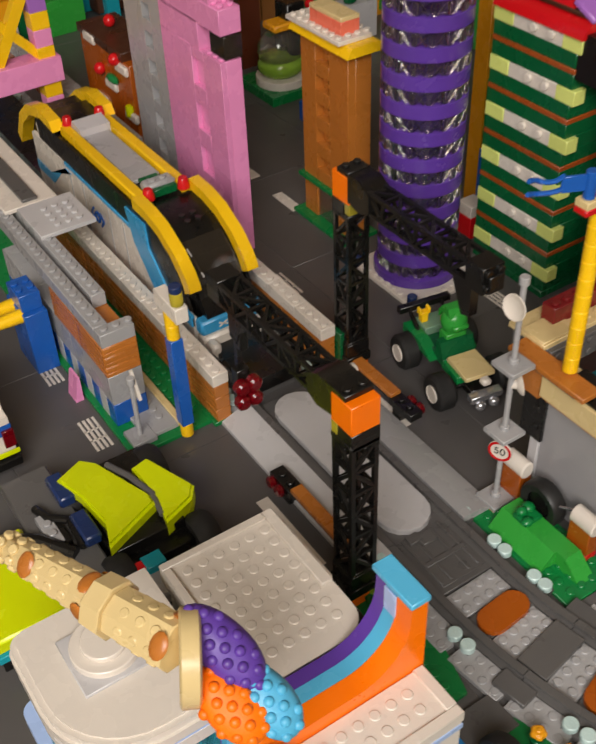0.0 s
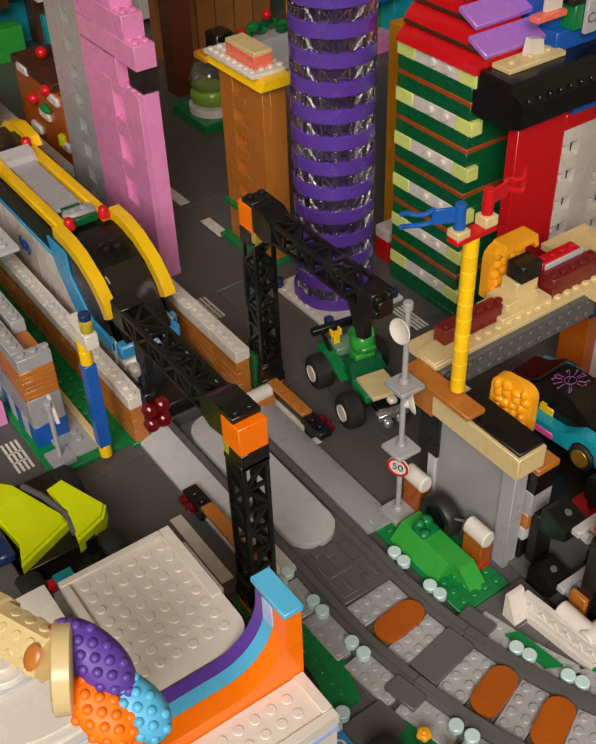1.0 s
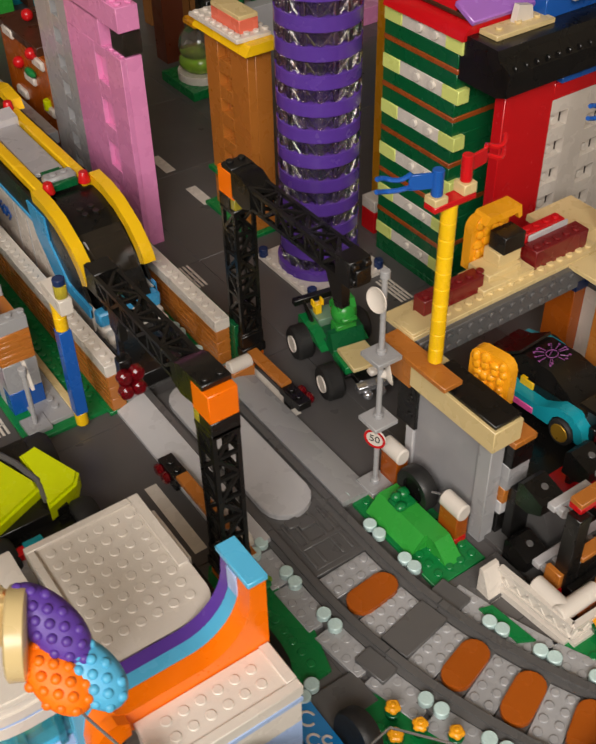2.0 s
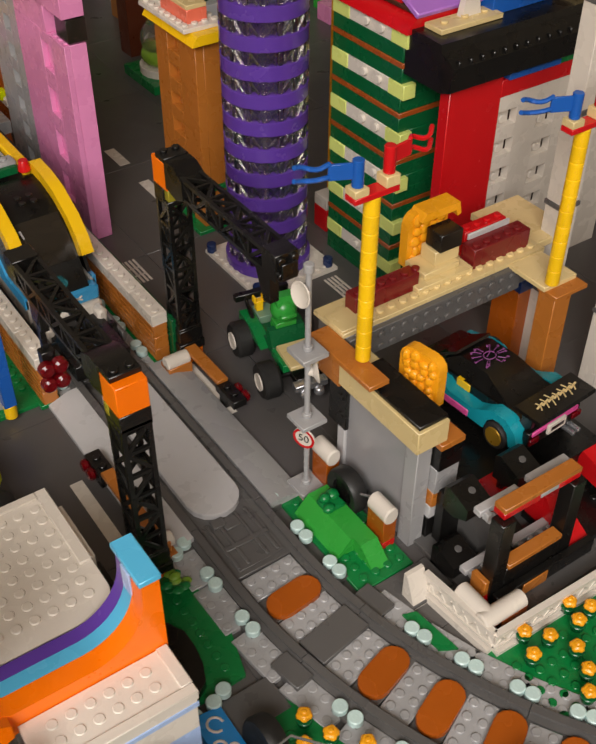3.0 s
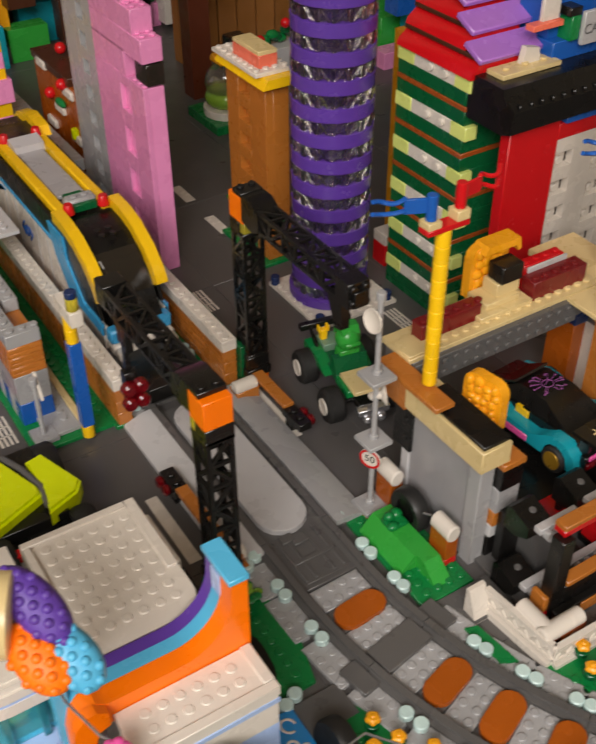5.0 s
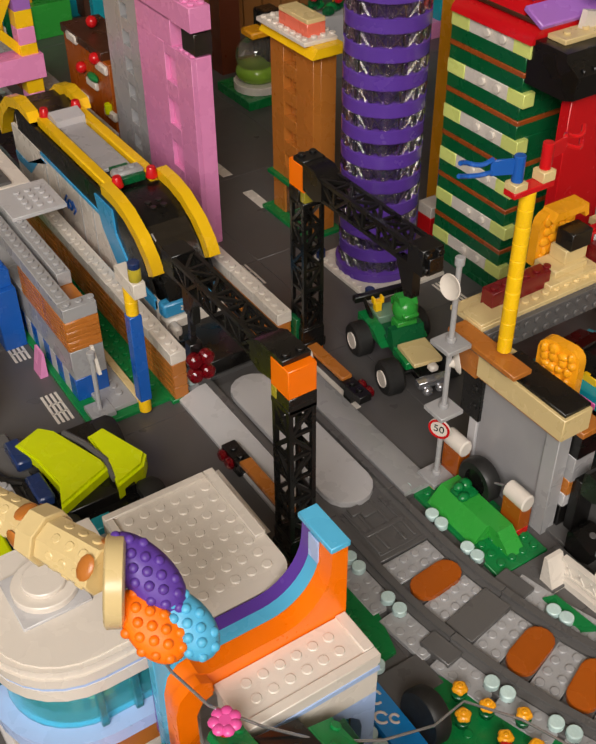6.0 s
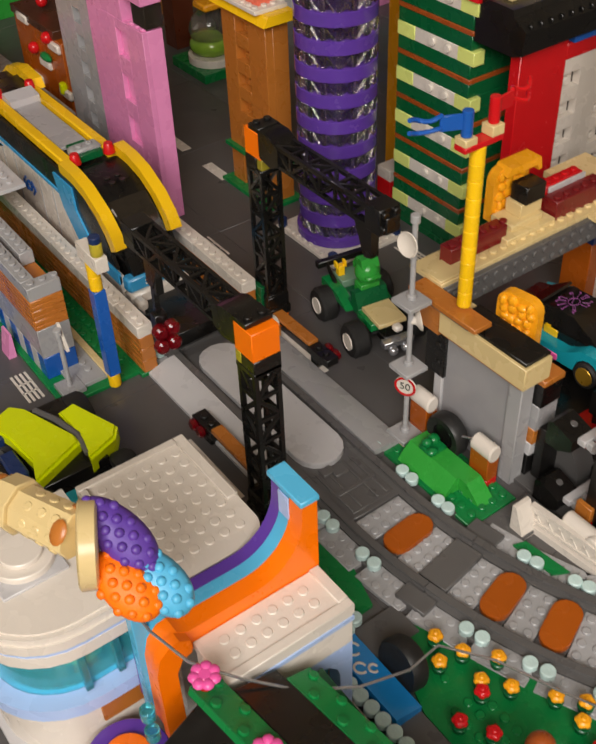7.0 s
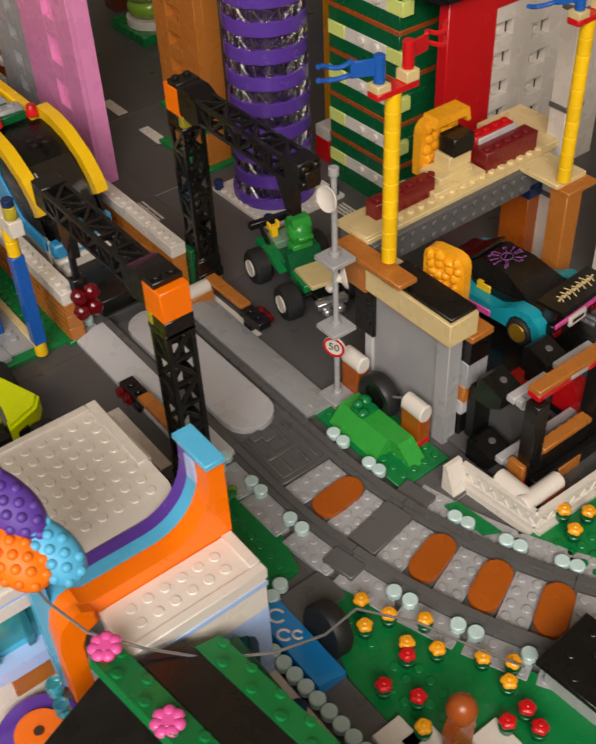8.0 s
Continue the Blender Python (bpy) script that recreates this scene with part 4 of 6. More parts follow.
for x, y in ((16.05, -1.25), (32.05, -2.15)):
    fp = thing("flag_pole", "yellow round-brick pole with blue and red streamers", "flag pole", x, y, 12.55, group="flag poles")
    for k in range(10):
        part("round_brick", Mesh().cyl(0, 0, 1.2 * k + 0.2, 1.2 * k + 1.4, 0.5, n=18, lip=0.05), YELLOW, fp)
    part("top_plate", Mesh().box(-1.6, 1.6, -0.5, 0.5, 12.2, 12.6), RED, fp)
    brick(fp, TAN, -1.6, -0.6, -0.5, 0.5, 12.6, 13.1, name="tan_plate")
    brick(fp, TAN, 0.6, 1.6, -0.5, 0.5, 12.6, 13.3, name="tan_plate")
    flag(fp, BLUE, -1.1, 0, 13.1, 155, "blue_streamer")
    flag(fp, RED, 1.1, 0, 13.3, 8, "red_streamer")

# ---- garage front with the tan beam ----
gf = thing("garage_front", "grey panel gateway under a tan beam", "gateway", 0.65, 0.9, 0)
part("panel", Mesh().box(15.6, 15.9, -7.0, -0.6, 0.0, 9.4), GREYPANEL, gf, "large milky grey wall panel")
part("panel_edge", Mesh().box(15.4, 16.6, -8.2, -7.0, 0.0, 9.4), LGREY, gf)
part("panel_edge", Mesh().box(15.4, 15.9, -0.6, 0.2, 0.0, 6.4), PALEGREY, gf)
part("black_post", Mesh().box(15.3, 16.6, -0.8, 1.2, 5.2, 9.6).cyl(-0.2, 6.4, 15.2, 15.4, 0.3, axis="x", n=10).cyl(-0.2, 8.0, 15.2, 15.4, 0.3, axis="x", n=10), BLACK, gf)
part("lintel", Mesh().box(15.0, 16.8, -8.4, 1.0, 9.4, 9.8), BRORANGE, gf)
part("lintel_block", Mesh().box(14.9, 16.8, -0.4, 2.0, 9.2, 11.6), BRORANGE, gf)
part("tan_beam", Mesh().box(14.7, 17.2, -8.8, -0.6, 9.8, 11.6), TAN, gf, "long smooth tan beam")
part("beam_top", Mesh().box(14.9, 17.2, -8.6, -2.0, 11.6, 11.9), BLACK, gf, "glossy black tile")
part("beam_joint", Mesh().box(14.5, 15.6, -3.6, 1.6, 11.7, 12.2), DGREY, gf)
part("brown_tile", Mesh().box(14.1, 15.7, -4.6, 2.1, 12.2, 12.6), BRORANGE, gf, "caramel tile across the beam end")
part("side_tile", Mesh().box(16.6, 18.6, -9.0, -6.8, 9.2, 9.7), BRORANGE, gf)
for k, (mat, z0, z1) in enumerate(((BLACK, 0, 2.4), (PALEGREY, 2.4, 3.6), (BRORANGE, 3.6, 5.0), (LGREY, 5.0, 7.2), (BLACK, 7.2, 9.2))):
    brick(gf, mat, 16.7, 18.6, -8.4 - 0.12 * k, -4.4, z0, z1, name="pier_brick")
rp = thing("rock_arch", "amber bumpy rock panel beside the black tile", "rock panel", 19.1, -3.4, 11.6, rz=-80)
rock_panel("panel", rp, -1.7, 1.6, -2.2, 1.6, 0, 5)

# ---- teal and black sports car on the lift ----
cr = thing("sports_car", "teal and black toy sports car with gold wheels", "car", 27.5, -2.6, 4.2, rz=4, tall=0.96, wide=0.92)
part("chassis", Mesh().box(-3.4, 3.4, -5.4, 6.4, 0.5, 1.4), BLACK, cr)
for u, sgn in ((-3.6, 1), (3.6, -1)):
    arch = [(-5.6, 1.2), (-5.2, 2.2), (-4.2, 2.9), (-2.8, 2.9), (-1.8, 2.3), (-1.0, 1.9), (1.6, 1.9), (2.4, 2.3), (3.8, 2.3), (5.0, 1.9), (6.2, 1.6), (6.2, 0.8), (4.9, 0.8), (4.5, 1.8), (3.6, 2.05), (2.7, 1.8), (2.3, 0.8), (-2.2, 0.8), (-2.5, 1.8), (-3.0, 2.2), (-3.5, 2.3), (-4.0, 2.2), (-4.5, 1.8), (-4.8, 0.8), (-5.6, 0.8)]
    part("fender", Mesh().prism(arch, "x", u, u + 1.2 * sgn), TEAL, cr, "glossy teal fender")
    part("side_trim", Mesh().box(u - 0.08 * sgn, u + 0.3 * sgn, -0.6, 2.2, 0.8, 1.4), HOTPINK, cr)
    for y in (-3.5, 3.6):
        w = part("wheel", Mesh().cyl(y, 1.0, u - 0.25 * sgn, u + 1.0 * sgn, 1.15, axis="x", n=22, lip=0.16), RUBBER, cr)
        part("rim", Mesh().cyl(y, 1.0, u - 0.32 * sgn, u - 0.2 * sgn, 0.8, axis="x", n=16), GOLD, w, "gold wheel rim")
body = Mesh().prism([(-5.8, 1.3), (-5.8, 2.5), (-3.6, 2.75), (4.4, 2.5), (6.4, 2.0), (6.4, 1.4)], "x", -2.5, 2.5)
ring = [(-2.3, -3.8, 2.6), (2.3, -3.8, 2.6), (2.3, 4.4, 2.5), (-2.3, 4.4, 2.5), (-1.75, -0.4, 3.9), (1.75, -0.4, 3.9), (1.7, 2.4, 3.9), (-1.7, 2.4, 3.9)]
body.add(ring, [(3, 2, 1, 0), (4, 5, 6, 7), (0, 1, 5, 4), (1, 2, 6, 5), (2, 3, 7, 6), (3, 0, 4, 7)])
part("body", body, BLACK, cr, "glossy black body")
rnd = random.Random(8)
m = Mesh()
for k in range(12):
    a = 2 * math.pi * k / 12 + rnd.uniform(-0.2, 0.2)
    p, q = Vector((0.75 * math.cos(a), 1.0 + 0.6 * math.sin(a), 3.93)), Vector((1.5 * math.cos(a), 1.0 + 1.15 * math.sin(a), 3.93))
    r = q + Vector((0.3 * rnd.choice((-1, 1)) * (abs(q.x) < 1.2), 0.0, 0.0))
    m.tube([p, q, r + Vector((0, 0.12, 0))], 0.035, n=5).cyl(r.x, r.y, 3.9, 3.95, 0.1, n=8)
m.tube([(0.55 * math.cos(a / 2), 1.0 + 0.45 * math.sin(a / 2), 3.93) for a in range(13)], 0.04, n=5).bar((-0.3, 1.0, 3.93), (0.4, 1.3, 3.93), 0.06)
part("roof_print", m, plastic("print_mauve", "8a4a86", 0.4), cr, "mauve circuit lines on the roof")
part("windscreen", Mesh().prism([(2.7, 3.9), (4.5, 2.7), (4.6, 2.9), (2.8, 4.1)], "x", -1.9, 1.9), SMOKE, cr)
part("seat", Mesh().box(-2.6, -1.6, 0.4, 1.8, 1.9, 2.6), YELLOW, cr)
part("spoiler", Mesh().prism([(-6.9, 3.9), (-6.8, 4.2), (-4.4, 4.2), (-4.2, 3.9)], "x", -3.1, 3.1).box(-2.6, -2.2, -5.8, -4.8, 2.6, 3.9).box(2.2, 2.6, -5.8, -4.8, 2.6, 3.9), BLACK, cr, "black rear wing")
m = Mesh()
for k in range(7):
    u, w = -1.9 + 0.62 * k, 0.35 + 0.12 * (k % 3)
    m.bar((u, -5.6 - w, 4.22), (u + 0.3, -5.5, 4.22), 0.09, 0.04).bar((u + 0.3, -5.5, 4.22), (u + 0.15, -5.5 + w, 4.22), 0.08, 0.04).bar((u - 0.2, -5.65, 4.22), (u + 0.65, -5.4, 4.22), 0.16, 0.04)
part("wing_print", m, TAN, cr, "pale jagged print")
part("tail", Mesh().box(-2.9, 2.9, -6.0, -5.4, 1.0, 2.4), BLACK, cr)
part("tail_band", Mesh().box(-2.6, 2.6, -6.1, -5.9, 2.0, 2.4), HOTPINK, cr)
for u in (-2.4, 2.4):
    part("tail_lamp", Mesh().box(u - 0.5, u + 0.5, -6.25, -6.0, 1.4, 1.9), CLEARRED, cr)
pl = part("number_plate", Mesh().box(-1.0, 1.0, -6.3, -6.05, 1.5, 2.4), WHITE, cr)
part("plate_bar", Mesh().box(-0.7, 0.7, -6.34, -6.3, 1.8, 2.1, c=0.01), BLACK, pl)
part("exhaust", Mesh().cyl(1.6, 0.6, -6.9, -5.6, 0.22, axis="y", n=10).cyl(2.2, 0.6, -6.9, -5.6, 0.22, axis="y", n=10), CHROME, cr)

# ---- car lift / stunt ramp ----
lf = thing("car_lift", "black and red toy car lift with caramel beams", "car lift", 0.75, -0.3, 0, tall=1.05)
part("floor_plate", Mesh().box(15.8, 34, -15.6, -4.0, 0.0, 0.4), DGREY, lf)
for y0, y1, z, x0, x1 in ((-13.5, -12.5, 8.5, 16.7, 23.2), (-14.0, -13.1, 3.5, 17.5, 22.2)):
    part("beam", Mesh().box(x0, x1, y0, y1, z - 0.4, z), BRORANGE, lf, "caramel tiled beam")
    if z > 5:
        part("beam_under", Mesh().box(x0, x0 + 3.0, y0, y1, z - 0.85, z - 0.4), RED, lf)
        part("beam_under", Mesh().box(x0 + 3.0, x0 + 4.6, y0, y1, z - 0.75, z - 0.4), LGREY, lf)
        part("beam_under", Mesh().box(x0 + 4.6, x1, y0, y1, z - 0.85, z - 0.4), RED, lf)
for x in (16.3, 22.3):
    part("post", Mesh().box(x, x + 1.1, -13.9, -12.8, 0.4, 7.6), BLACK, lf, "glossy black upright post")
part("front_beam", Mesh().box(16.4, 25.2, -14.5, -13.95, 0.4, 1.6).box(17.4, 22.3, -13.9, -13.2, 0.4, 3.1), BLACK, lf)
part("front_tile", Mesh().box(18.6, 20.8, -14.62, -14.5, 0.5, 1.5), BRORANGE, lf)
part("side_tile", Mesh().box(15.9, 16.3, -13.7, -12.4, 0.5, 2.6), BRORANGE, lf)
part("side_slope", Mesh().prism([(-14.0, 0.4), (-13.7, 1.4), (-12.6, 0.5)], "x", 15.8, 16.25), RED, lf)
part("ramp", Mesh().prism([(-10.4, 3.4), (-10.4, 4.6), (-7.4, 3.6), (-7.4, 3.0)], "x", 19.4, 22.4), RED, lf, "red sloped ramp")
part("ramp_frame", Mesh().box(19.6, 31.0, -9.4, 1.0, 2.6, 3.4).box(19.6, 20.4, -9.4, -3.4, 0.4, 2.6).box(30.2, 31.0, -9.4, 1.0, 0.4, 2.6), BLACK, lf)
part("ramp_front", Mesh().prism([(-12.0, 0.8), (-12.0, 2.2), (-11.2, 3.4), (-9.6, 3.4), (-9.6, 0.8)], "x", 23.6, 25.0), RED, lf)
part("ramp_step", Mesh().prism([(-13.8, 0.9), (-13.8, 1.1), (-12.2, 2.0), (-12.2, 0.9)], "x", 23.5, 25.4), RED, lf)
part("ramp_base", Mesh().box(23.4, 33.0, -13.9, -9.5, 0.4, 0.9).studs(28, 32, -13, -10, 0.9), BLACK, lf)
part("ramp_cover", Mesh().prism([(-12.6, 1.6), (-12.2, 3.2), (-9.6, 3.8), (-9.0, 2.0)], "x", 28.6, 33.0), RED, lf)
for (x, y, z) in ((16.8, -10.8, 6.5), (21.1, -10.8, 6.8), (16.2, -11.0, 1.6), (20.5, -11.0, 1.5)):
    h = part("hinge_arm", Mesh().prism([(y - 0.1, z - 1.0), (y - 0.1, z - 0.1), (y + 1.7, z + 0.45), (y + 2.1, z + 0.2), (y + 2.1, z - 1.6), (y + 1.0, z - 1.6)], "x", x - 0.5, x + 1.5), BLACK, lf, "black sloped hinge arm")
    part("pin_hole", Mesh().cyl(0, 0, -0.02, 0.04, 0.26, n=14).turned(Matrix.Translation((x + 0.7, y + 0.9, z + 0.2)) @ Matrix.Rotation(radians(17), 4, "X")), DGREY, h)
    m = Mesh().box(x - 0.1, x + 3.4, y - 0.8, y - 0.15, z - 0.35, z + 0.15)
    for d in (0.2, 1.1, 2.0, 2.8):
        m.box(x + d, x + d + 0.42, y - 1.2, y - 0.7, z - 0.6, z + 0.0)
    part("hinge_plate", m, PALEGREY, h, "light grey toothed hinge plate")
    part("hinge_knob", Mesh().cyl(x + 0.7, y - 1.0, z - 0.9, z - 0.3, 0.3, n=10), PALEGREY, h)
    for d in (1.5, 2.2):
        part("hinge_pin", Mesh().box(x + d, x + d + 0.3, y - 1.3, y - 0.6, z - 0.9, z - 0.2), CHROME, h)
    part("hinge_block", Mesh().box(x + 1.1, x + 3.0, y - 1.15, y - 0.4, z - 1.1, z - 0.4), RED, h)
part("wedge_block", Mesh().prism([(-10.3, 0.4), (-10.3, 1.6), (-9.2, 3.4), (-8.2, 3.4), (-8.2, 0.4)], "x", 18.6, 20.3), DGREY, lf, "dark grey sloped block")
part("arm_rest", Mesh().box(17.0, 19.0, -8.2, -7.4, 0.4, 5.0).box(21.0, 23.2, -9.3, -8.8, 3.4, 5.4), BLACK, lf)

# ---- green verge with hill, tyre and posts ----
vg = thing("green_verge", "green studded base plate beside the track", "base plate", kind="structure")
part("plate", Mesh().box(10.9, 15.4, -8.7, 1.3, 0.0, 0.32).studs(11.3, 15.3, -8.4, 0.6, 0.3), GREEN, vg)
part("plate", Mesh().box(10.9, 16.4, -11.6, -8.75, 0.0, 0.3), DGREY, vg)
hl = thing("green_hill", "bright green sloped brick hill", "hill")
part("slope", Mesh().prism([(11.2, 0.3), (12.4, 1.6), (14.0, 1.6), (14.0, 0.3)], "y", -5.6, -0.6), BGREEN, hl)
part("slope", Mesh().prism([(-7.9, 0.3), (-6.4, 1.6), (-5.6, 1.6), (-5.6, 0.3)], "x", 12.6, 14.0), BGREEN, hl)
part("leaf_plate", Mesh().box(12.3, 13.9, -3.0, -1.6, 1.6, 2.0, c=0.2).ball(12.6, -2.8, 2.0, 0.5, 0.4, 0.3, n=8, m=6).ball(13.5, -1.9, 2.1, 0.5, 0.5, 0.35, n=8, m=6).ball(12.8, -2.0, 2.2, 0.45, 0.4, 0.35, n=8, m=6), GREEN, hl)
ty = thing("spare_tyre", "upright black rubber tyre beside the hill", "tyre", 14.6, -2.2, 0.4)
part("tyre", Mesh().lathe([(1.0, -0.5), (1.6, -0.6), (1.75, -0.4), (1.75, 0.4), (1.6, 0.6), (1.0, 0.5)], 0, 1.75, "x", 28, caps=False), RUBBER, ty)
part("rim", Mesh().cyl(0, 1.75, -0.3, 0.3, 1.0, axis="x", n=20), BLACK, ty)
part("bar", Mesh().tube([(-0.4, -0.6, 2.4), (0.5, -2.6, 2.9)], 0.1), CHROME, ty)
for y in (0.7, -5.8):
    ps = thing("verge_post", "brown brick post with white rounded top", "post", 14.8, y, 0.32, group="verge posts", tall=1.25)
    part("foot", Mesh().box(-0.55, 0.55, -0.9, 0.9, 0, 0.5), RED if y < 0 else RBROWN, ps)
    part("post", Mesh().box(-0.55, 0.55, -0.9, 0.9, 0.5, 2.4), RUST, ps)
    part("top", Mesh().lathe([(0.5, -1.0), (0.6, -0.9), (0.6, 0.9), (0.5, 1.0)], 0, 2.5, "y", 16), WHITE, ps, "white rounded top")

# ---- speed sign ----
sg = thing("speed_sign", "grey pole sign with square plates and white dishes", "speed sign", 13.37, 1.06, 0)
brick(sg, BRORANGE, -1, 1, -1, 1, 0.0, 0.35, name="foot")
for z in (0.35, 6.9, 12.75):
    part("square_plate", Mesh().box(-1, 1, -1, 1, z, z + 0.38), LGREY, sg)
    part("socket", Mesh().cyl(0, 0, z + 0.38, z + 0.75, 0.34, n=14), LGREY, sg)
part("pole", Mesh().cyl(0, 0, 0.7, 6.9, 0.2, n=12).cyl(0, 0, 7.2, 12.8, 0.2, n=12).cyl(0, 0, 13.0, 19.4, 0.2, n=12).cyl(0, 0, 19.2, 19.8, 0.34, n=14), LGREY, sg)
for z, tx, r in ((17.7, 185, 0.9), (11.2, -30, 0.85)):
    m = Mesh().lathe([(0.2, -0.3), (0.35, 0.05), (r * 0.8, 0.2), (r, 0.36), (r * 0.96, 0.42), (r * 0.7, 0.3), (0.1, 0.22)], n=22)
    part("dish", m.turned(Matrix.Translation((0, 0, z)) @ Matrix.Rotation(radians(tx), 4, "Z") @ Matrix.Rotation(radians(82), 4, "Y") @ Matrix.Translation((0, 0, 0.3))), WHITE, sg, "white round dish")
sgn = Mesh().cyl(0, 0, 0.25, 0.42, 0.86, n=28, lip=0.04)
turn = Matrix.Translation((0, 0, 5.5)) @ Matrix.Rotation(radians(205), 4, "Z") @ Matrix.Rotation(radians(90), 4, "Y")
disc = part("sign_disc", sgn.turned(turn), WHITE, sg, "round white speed sign")
part("red_rim", Mesh().lathe([(0.66, 0.42), (0.66, 0.46), (0.84, 0.46), (0.84, 0.42)], n=28, caps=False).turned(turn), RED, disc)
fnt = bpy.data.curves.new("sign_number", "FONT")
fnt.body, fnt.size, fnt.extrude, fnt.align_x, fnt.align_y = "50", 0.88 * S, 0.01 * S, "CENTER", "CENTER"
num = new("sign_number", fnt)
num.data.materials.append(BLACK)
num.parent = disc
num.matrix_basis = Matrix.Translation((0, 0, 5.5 * S)) @ Matrix.Rotation(radians(205), 4, "Z") @ Matrix.Translation((0.45 * S, 0, 0)) @ Matrix.Rotation(radians(90), 4, "Z") @ Matrix.Rotation(radians(90), 4, "X")

# ---- white garden fence ----
fn = thing("white_fence", "white ornamental toy fence round the flower bed", "fence", 1.1, 0.6, 0)


def fence_run(p, q):
    p, q = Vector(p), Vector(q)
    n = max(2, round((q - p).length / 1.0))
    d = (q - p) / n
    part("fence_rail", Mesh().bar(p + Vector((0, 0, 0.3)), q + Vector((0, 0, 0.3)), 0.8, 0.6), WHITE, fn)
    part("fence_rail", Mesh().bar(p + Vector((0, 0, 2.1)), q + Vector((0, 0, 2.1)), 0.45, 0.3), WHITE, fn)
    part("fence_rail", Mesh().bar(p + Vector((0, 0, 0.9)), q + Vector((0, 0, 0.9)), 0.4, 0.2), WHITE, fn)
    for k in range(n):
        a, b = p + d * k, p + d * (k + 1)
        part("fence_lattice", Mesh().bar(a + Vector((0, 0, 0.9)), b + Vector((0, 0, 2.1)), 0.25, 0.16).bar(a + Vector((0, 0, 2.1)), b + Vector((0, 0, 0.9)), 0.25, 0.16), WHITE, fn)
    part("fence_panel", Mesh().bar(p + Vector((0, 0, 1.5)), q + Vector((0, 0, 1.5)), 0.12, 1.2), WHITE, fn)


fence_run((13.4, -11.4, 0), (13.9, -17.4, 0))
fence_run((13.9, -17.5, 0), (34.0, -18.0, 0))
part("fence_end", Mesh().prism([(-12.2, 0), (-11.2, 2.5), (-10.9, 2.5), (-10.9, 0)], "x", 12.0, 13.4), WHITE, fn)
cp = thing("corner_post", "brown brick with white rounded caps at the fence corner", "post", 16.1, -15.4, 0)
part("block", Mesh().box(-1.2, 2.2, -0.9, 0.4, 0.4, 1.9).box(-1.2, 0.0, -0.9, 2.4, 0.4, 1.9), RBROWN, cp)
for m in (Mesh().lathe([(0.5, -1.3), (0.62, -1.2), (0.62, 2.1), (0.5, 2.2)], -0.3, 2.1, "x", 16), Mesh().lathe([(0.5, -0.4), (0.62, -0.3), (0.62, 2.3), (0.5, 2.4)], -0.6, 2.1, "y", 16)):
    part("cap", m, WHITE, cp, "white rounded cap")

# ---- green buggy ----
bu = thing("dune_buggy", "green and tan toy buggy with big black tyres", "buggy", 19.9, 13.6, 0, rz=-10)
part("chassis", Mesh().box(-1.0, 1.0, -4.6, 4.6, 1.6, 2.2), BLACK, bu)
part("hood", Mesh().box(-1.6, 1.6, -3.4, -1.0, 2.2, 2.9), GREEN, bu)
part("hood_tile", Mesh().box(-1.3, 1.3, -4.2, -1.2, 2.9, 3.3), TAN, bu, "tan bonnet tile")
part("cockpit", Mesh().box(-1.5, 1.5, -1.0, 2.4, 2.2, 2.9).prism([(-1.0, 2.9), (-0.4, 4.2), (0.2, 4.2), (0.2, 2.9)], "x", -1.5, 1.5), DGREEN, bu)
part("side_wing", Mesh().prism([(-0.2, 2.4), (1.6, 3.2), (4.4, 3.2), (4.4, 2.4)], "x", -2.2, -1.2), GREEN, bu)
part("side_wing", Mesh().prism([(-0.2, 2.4), (1.6, 3.2), (4.4, 3.2), (4.4, 2.4)], "x", 1.2, 2.2), GREEN, bu)
part("engine_cover", Mesh().box(-1.1, 1.1, 2.6, 4.4, 2.2, 3.4), SAND, bu)
part("roll_bar", Mesh().tube([(-1.5, 3.0, 3.0), (-1.5, 4.8, 4.2), (1.5, 4.8, 4.2), (1.5, 3.0, 3.0)], 0.22).box(-2.4, 2.4, 4.6, 5.2, 3.9, 4.5), BLACK, bu)
part("yellow_handle", Mesh().box(-1.0, -0.4, 3.4, 4.0, 3.4, 4.4).box(-1.2, -1.0, 3.4, 4.0, 4.2, 4.8).box(-0.4, -0.2, 3.4, 4.0, 4.2, 4.8), YELLOW, bu)
part("front_bumper", Mesh().box(-1.4, 1.4, -5.4, -4.6, 1.6, 2.2).ball(-0.6, -5.4, 1.3, 0.45).ball(0.6, -5.4, 1.3, 0.45), CHROME, bu, "silver lamps and bumper")
part("winch", Mesh().box(-0.2, 0.6, -5.0, -4.2, 2.6, 3.2, c=0.2), WHITE, bu)
for x in (-2.7, 2.7):
    for y in (-2.85, 2.85):
        sgn = 1 if x > 0 else -1
        w = part("wheel", Mesh().lathe([(0.8, x - 0.75), (1.35, x - 0.75), (1.55, x - 0.5), (1.55, x + 0.5), (1.35, x + 0.75), (0.8, x + 0.75)], y, 1.55, "x", 26), RUBBER, bu)
        part("hub", Mesh().cyl(y, 1.55, x + 0.62 * sgn, x + 0.82 * sgn, 0.75, axis="x", n=18), WHITE, w, "white wheel hub")
    for y in (-2.85, 2.85):
        part("axle", Mesh().cyl(y, 1.55, min(0, x), max(0, x), 0.25, axis="x", n=10), BLACK, bu)
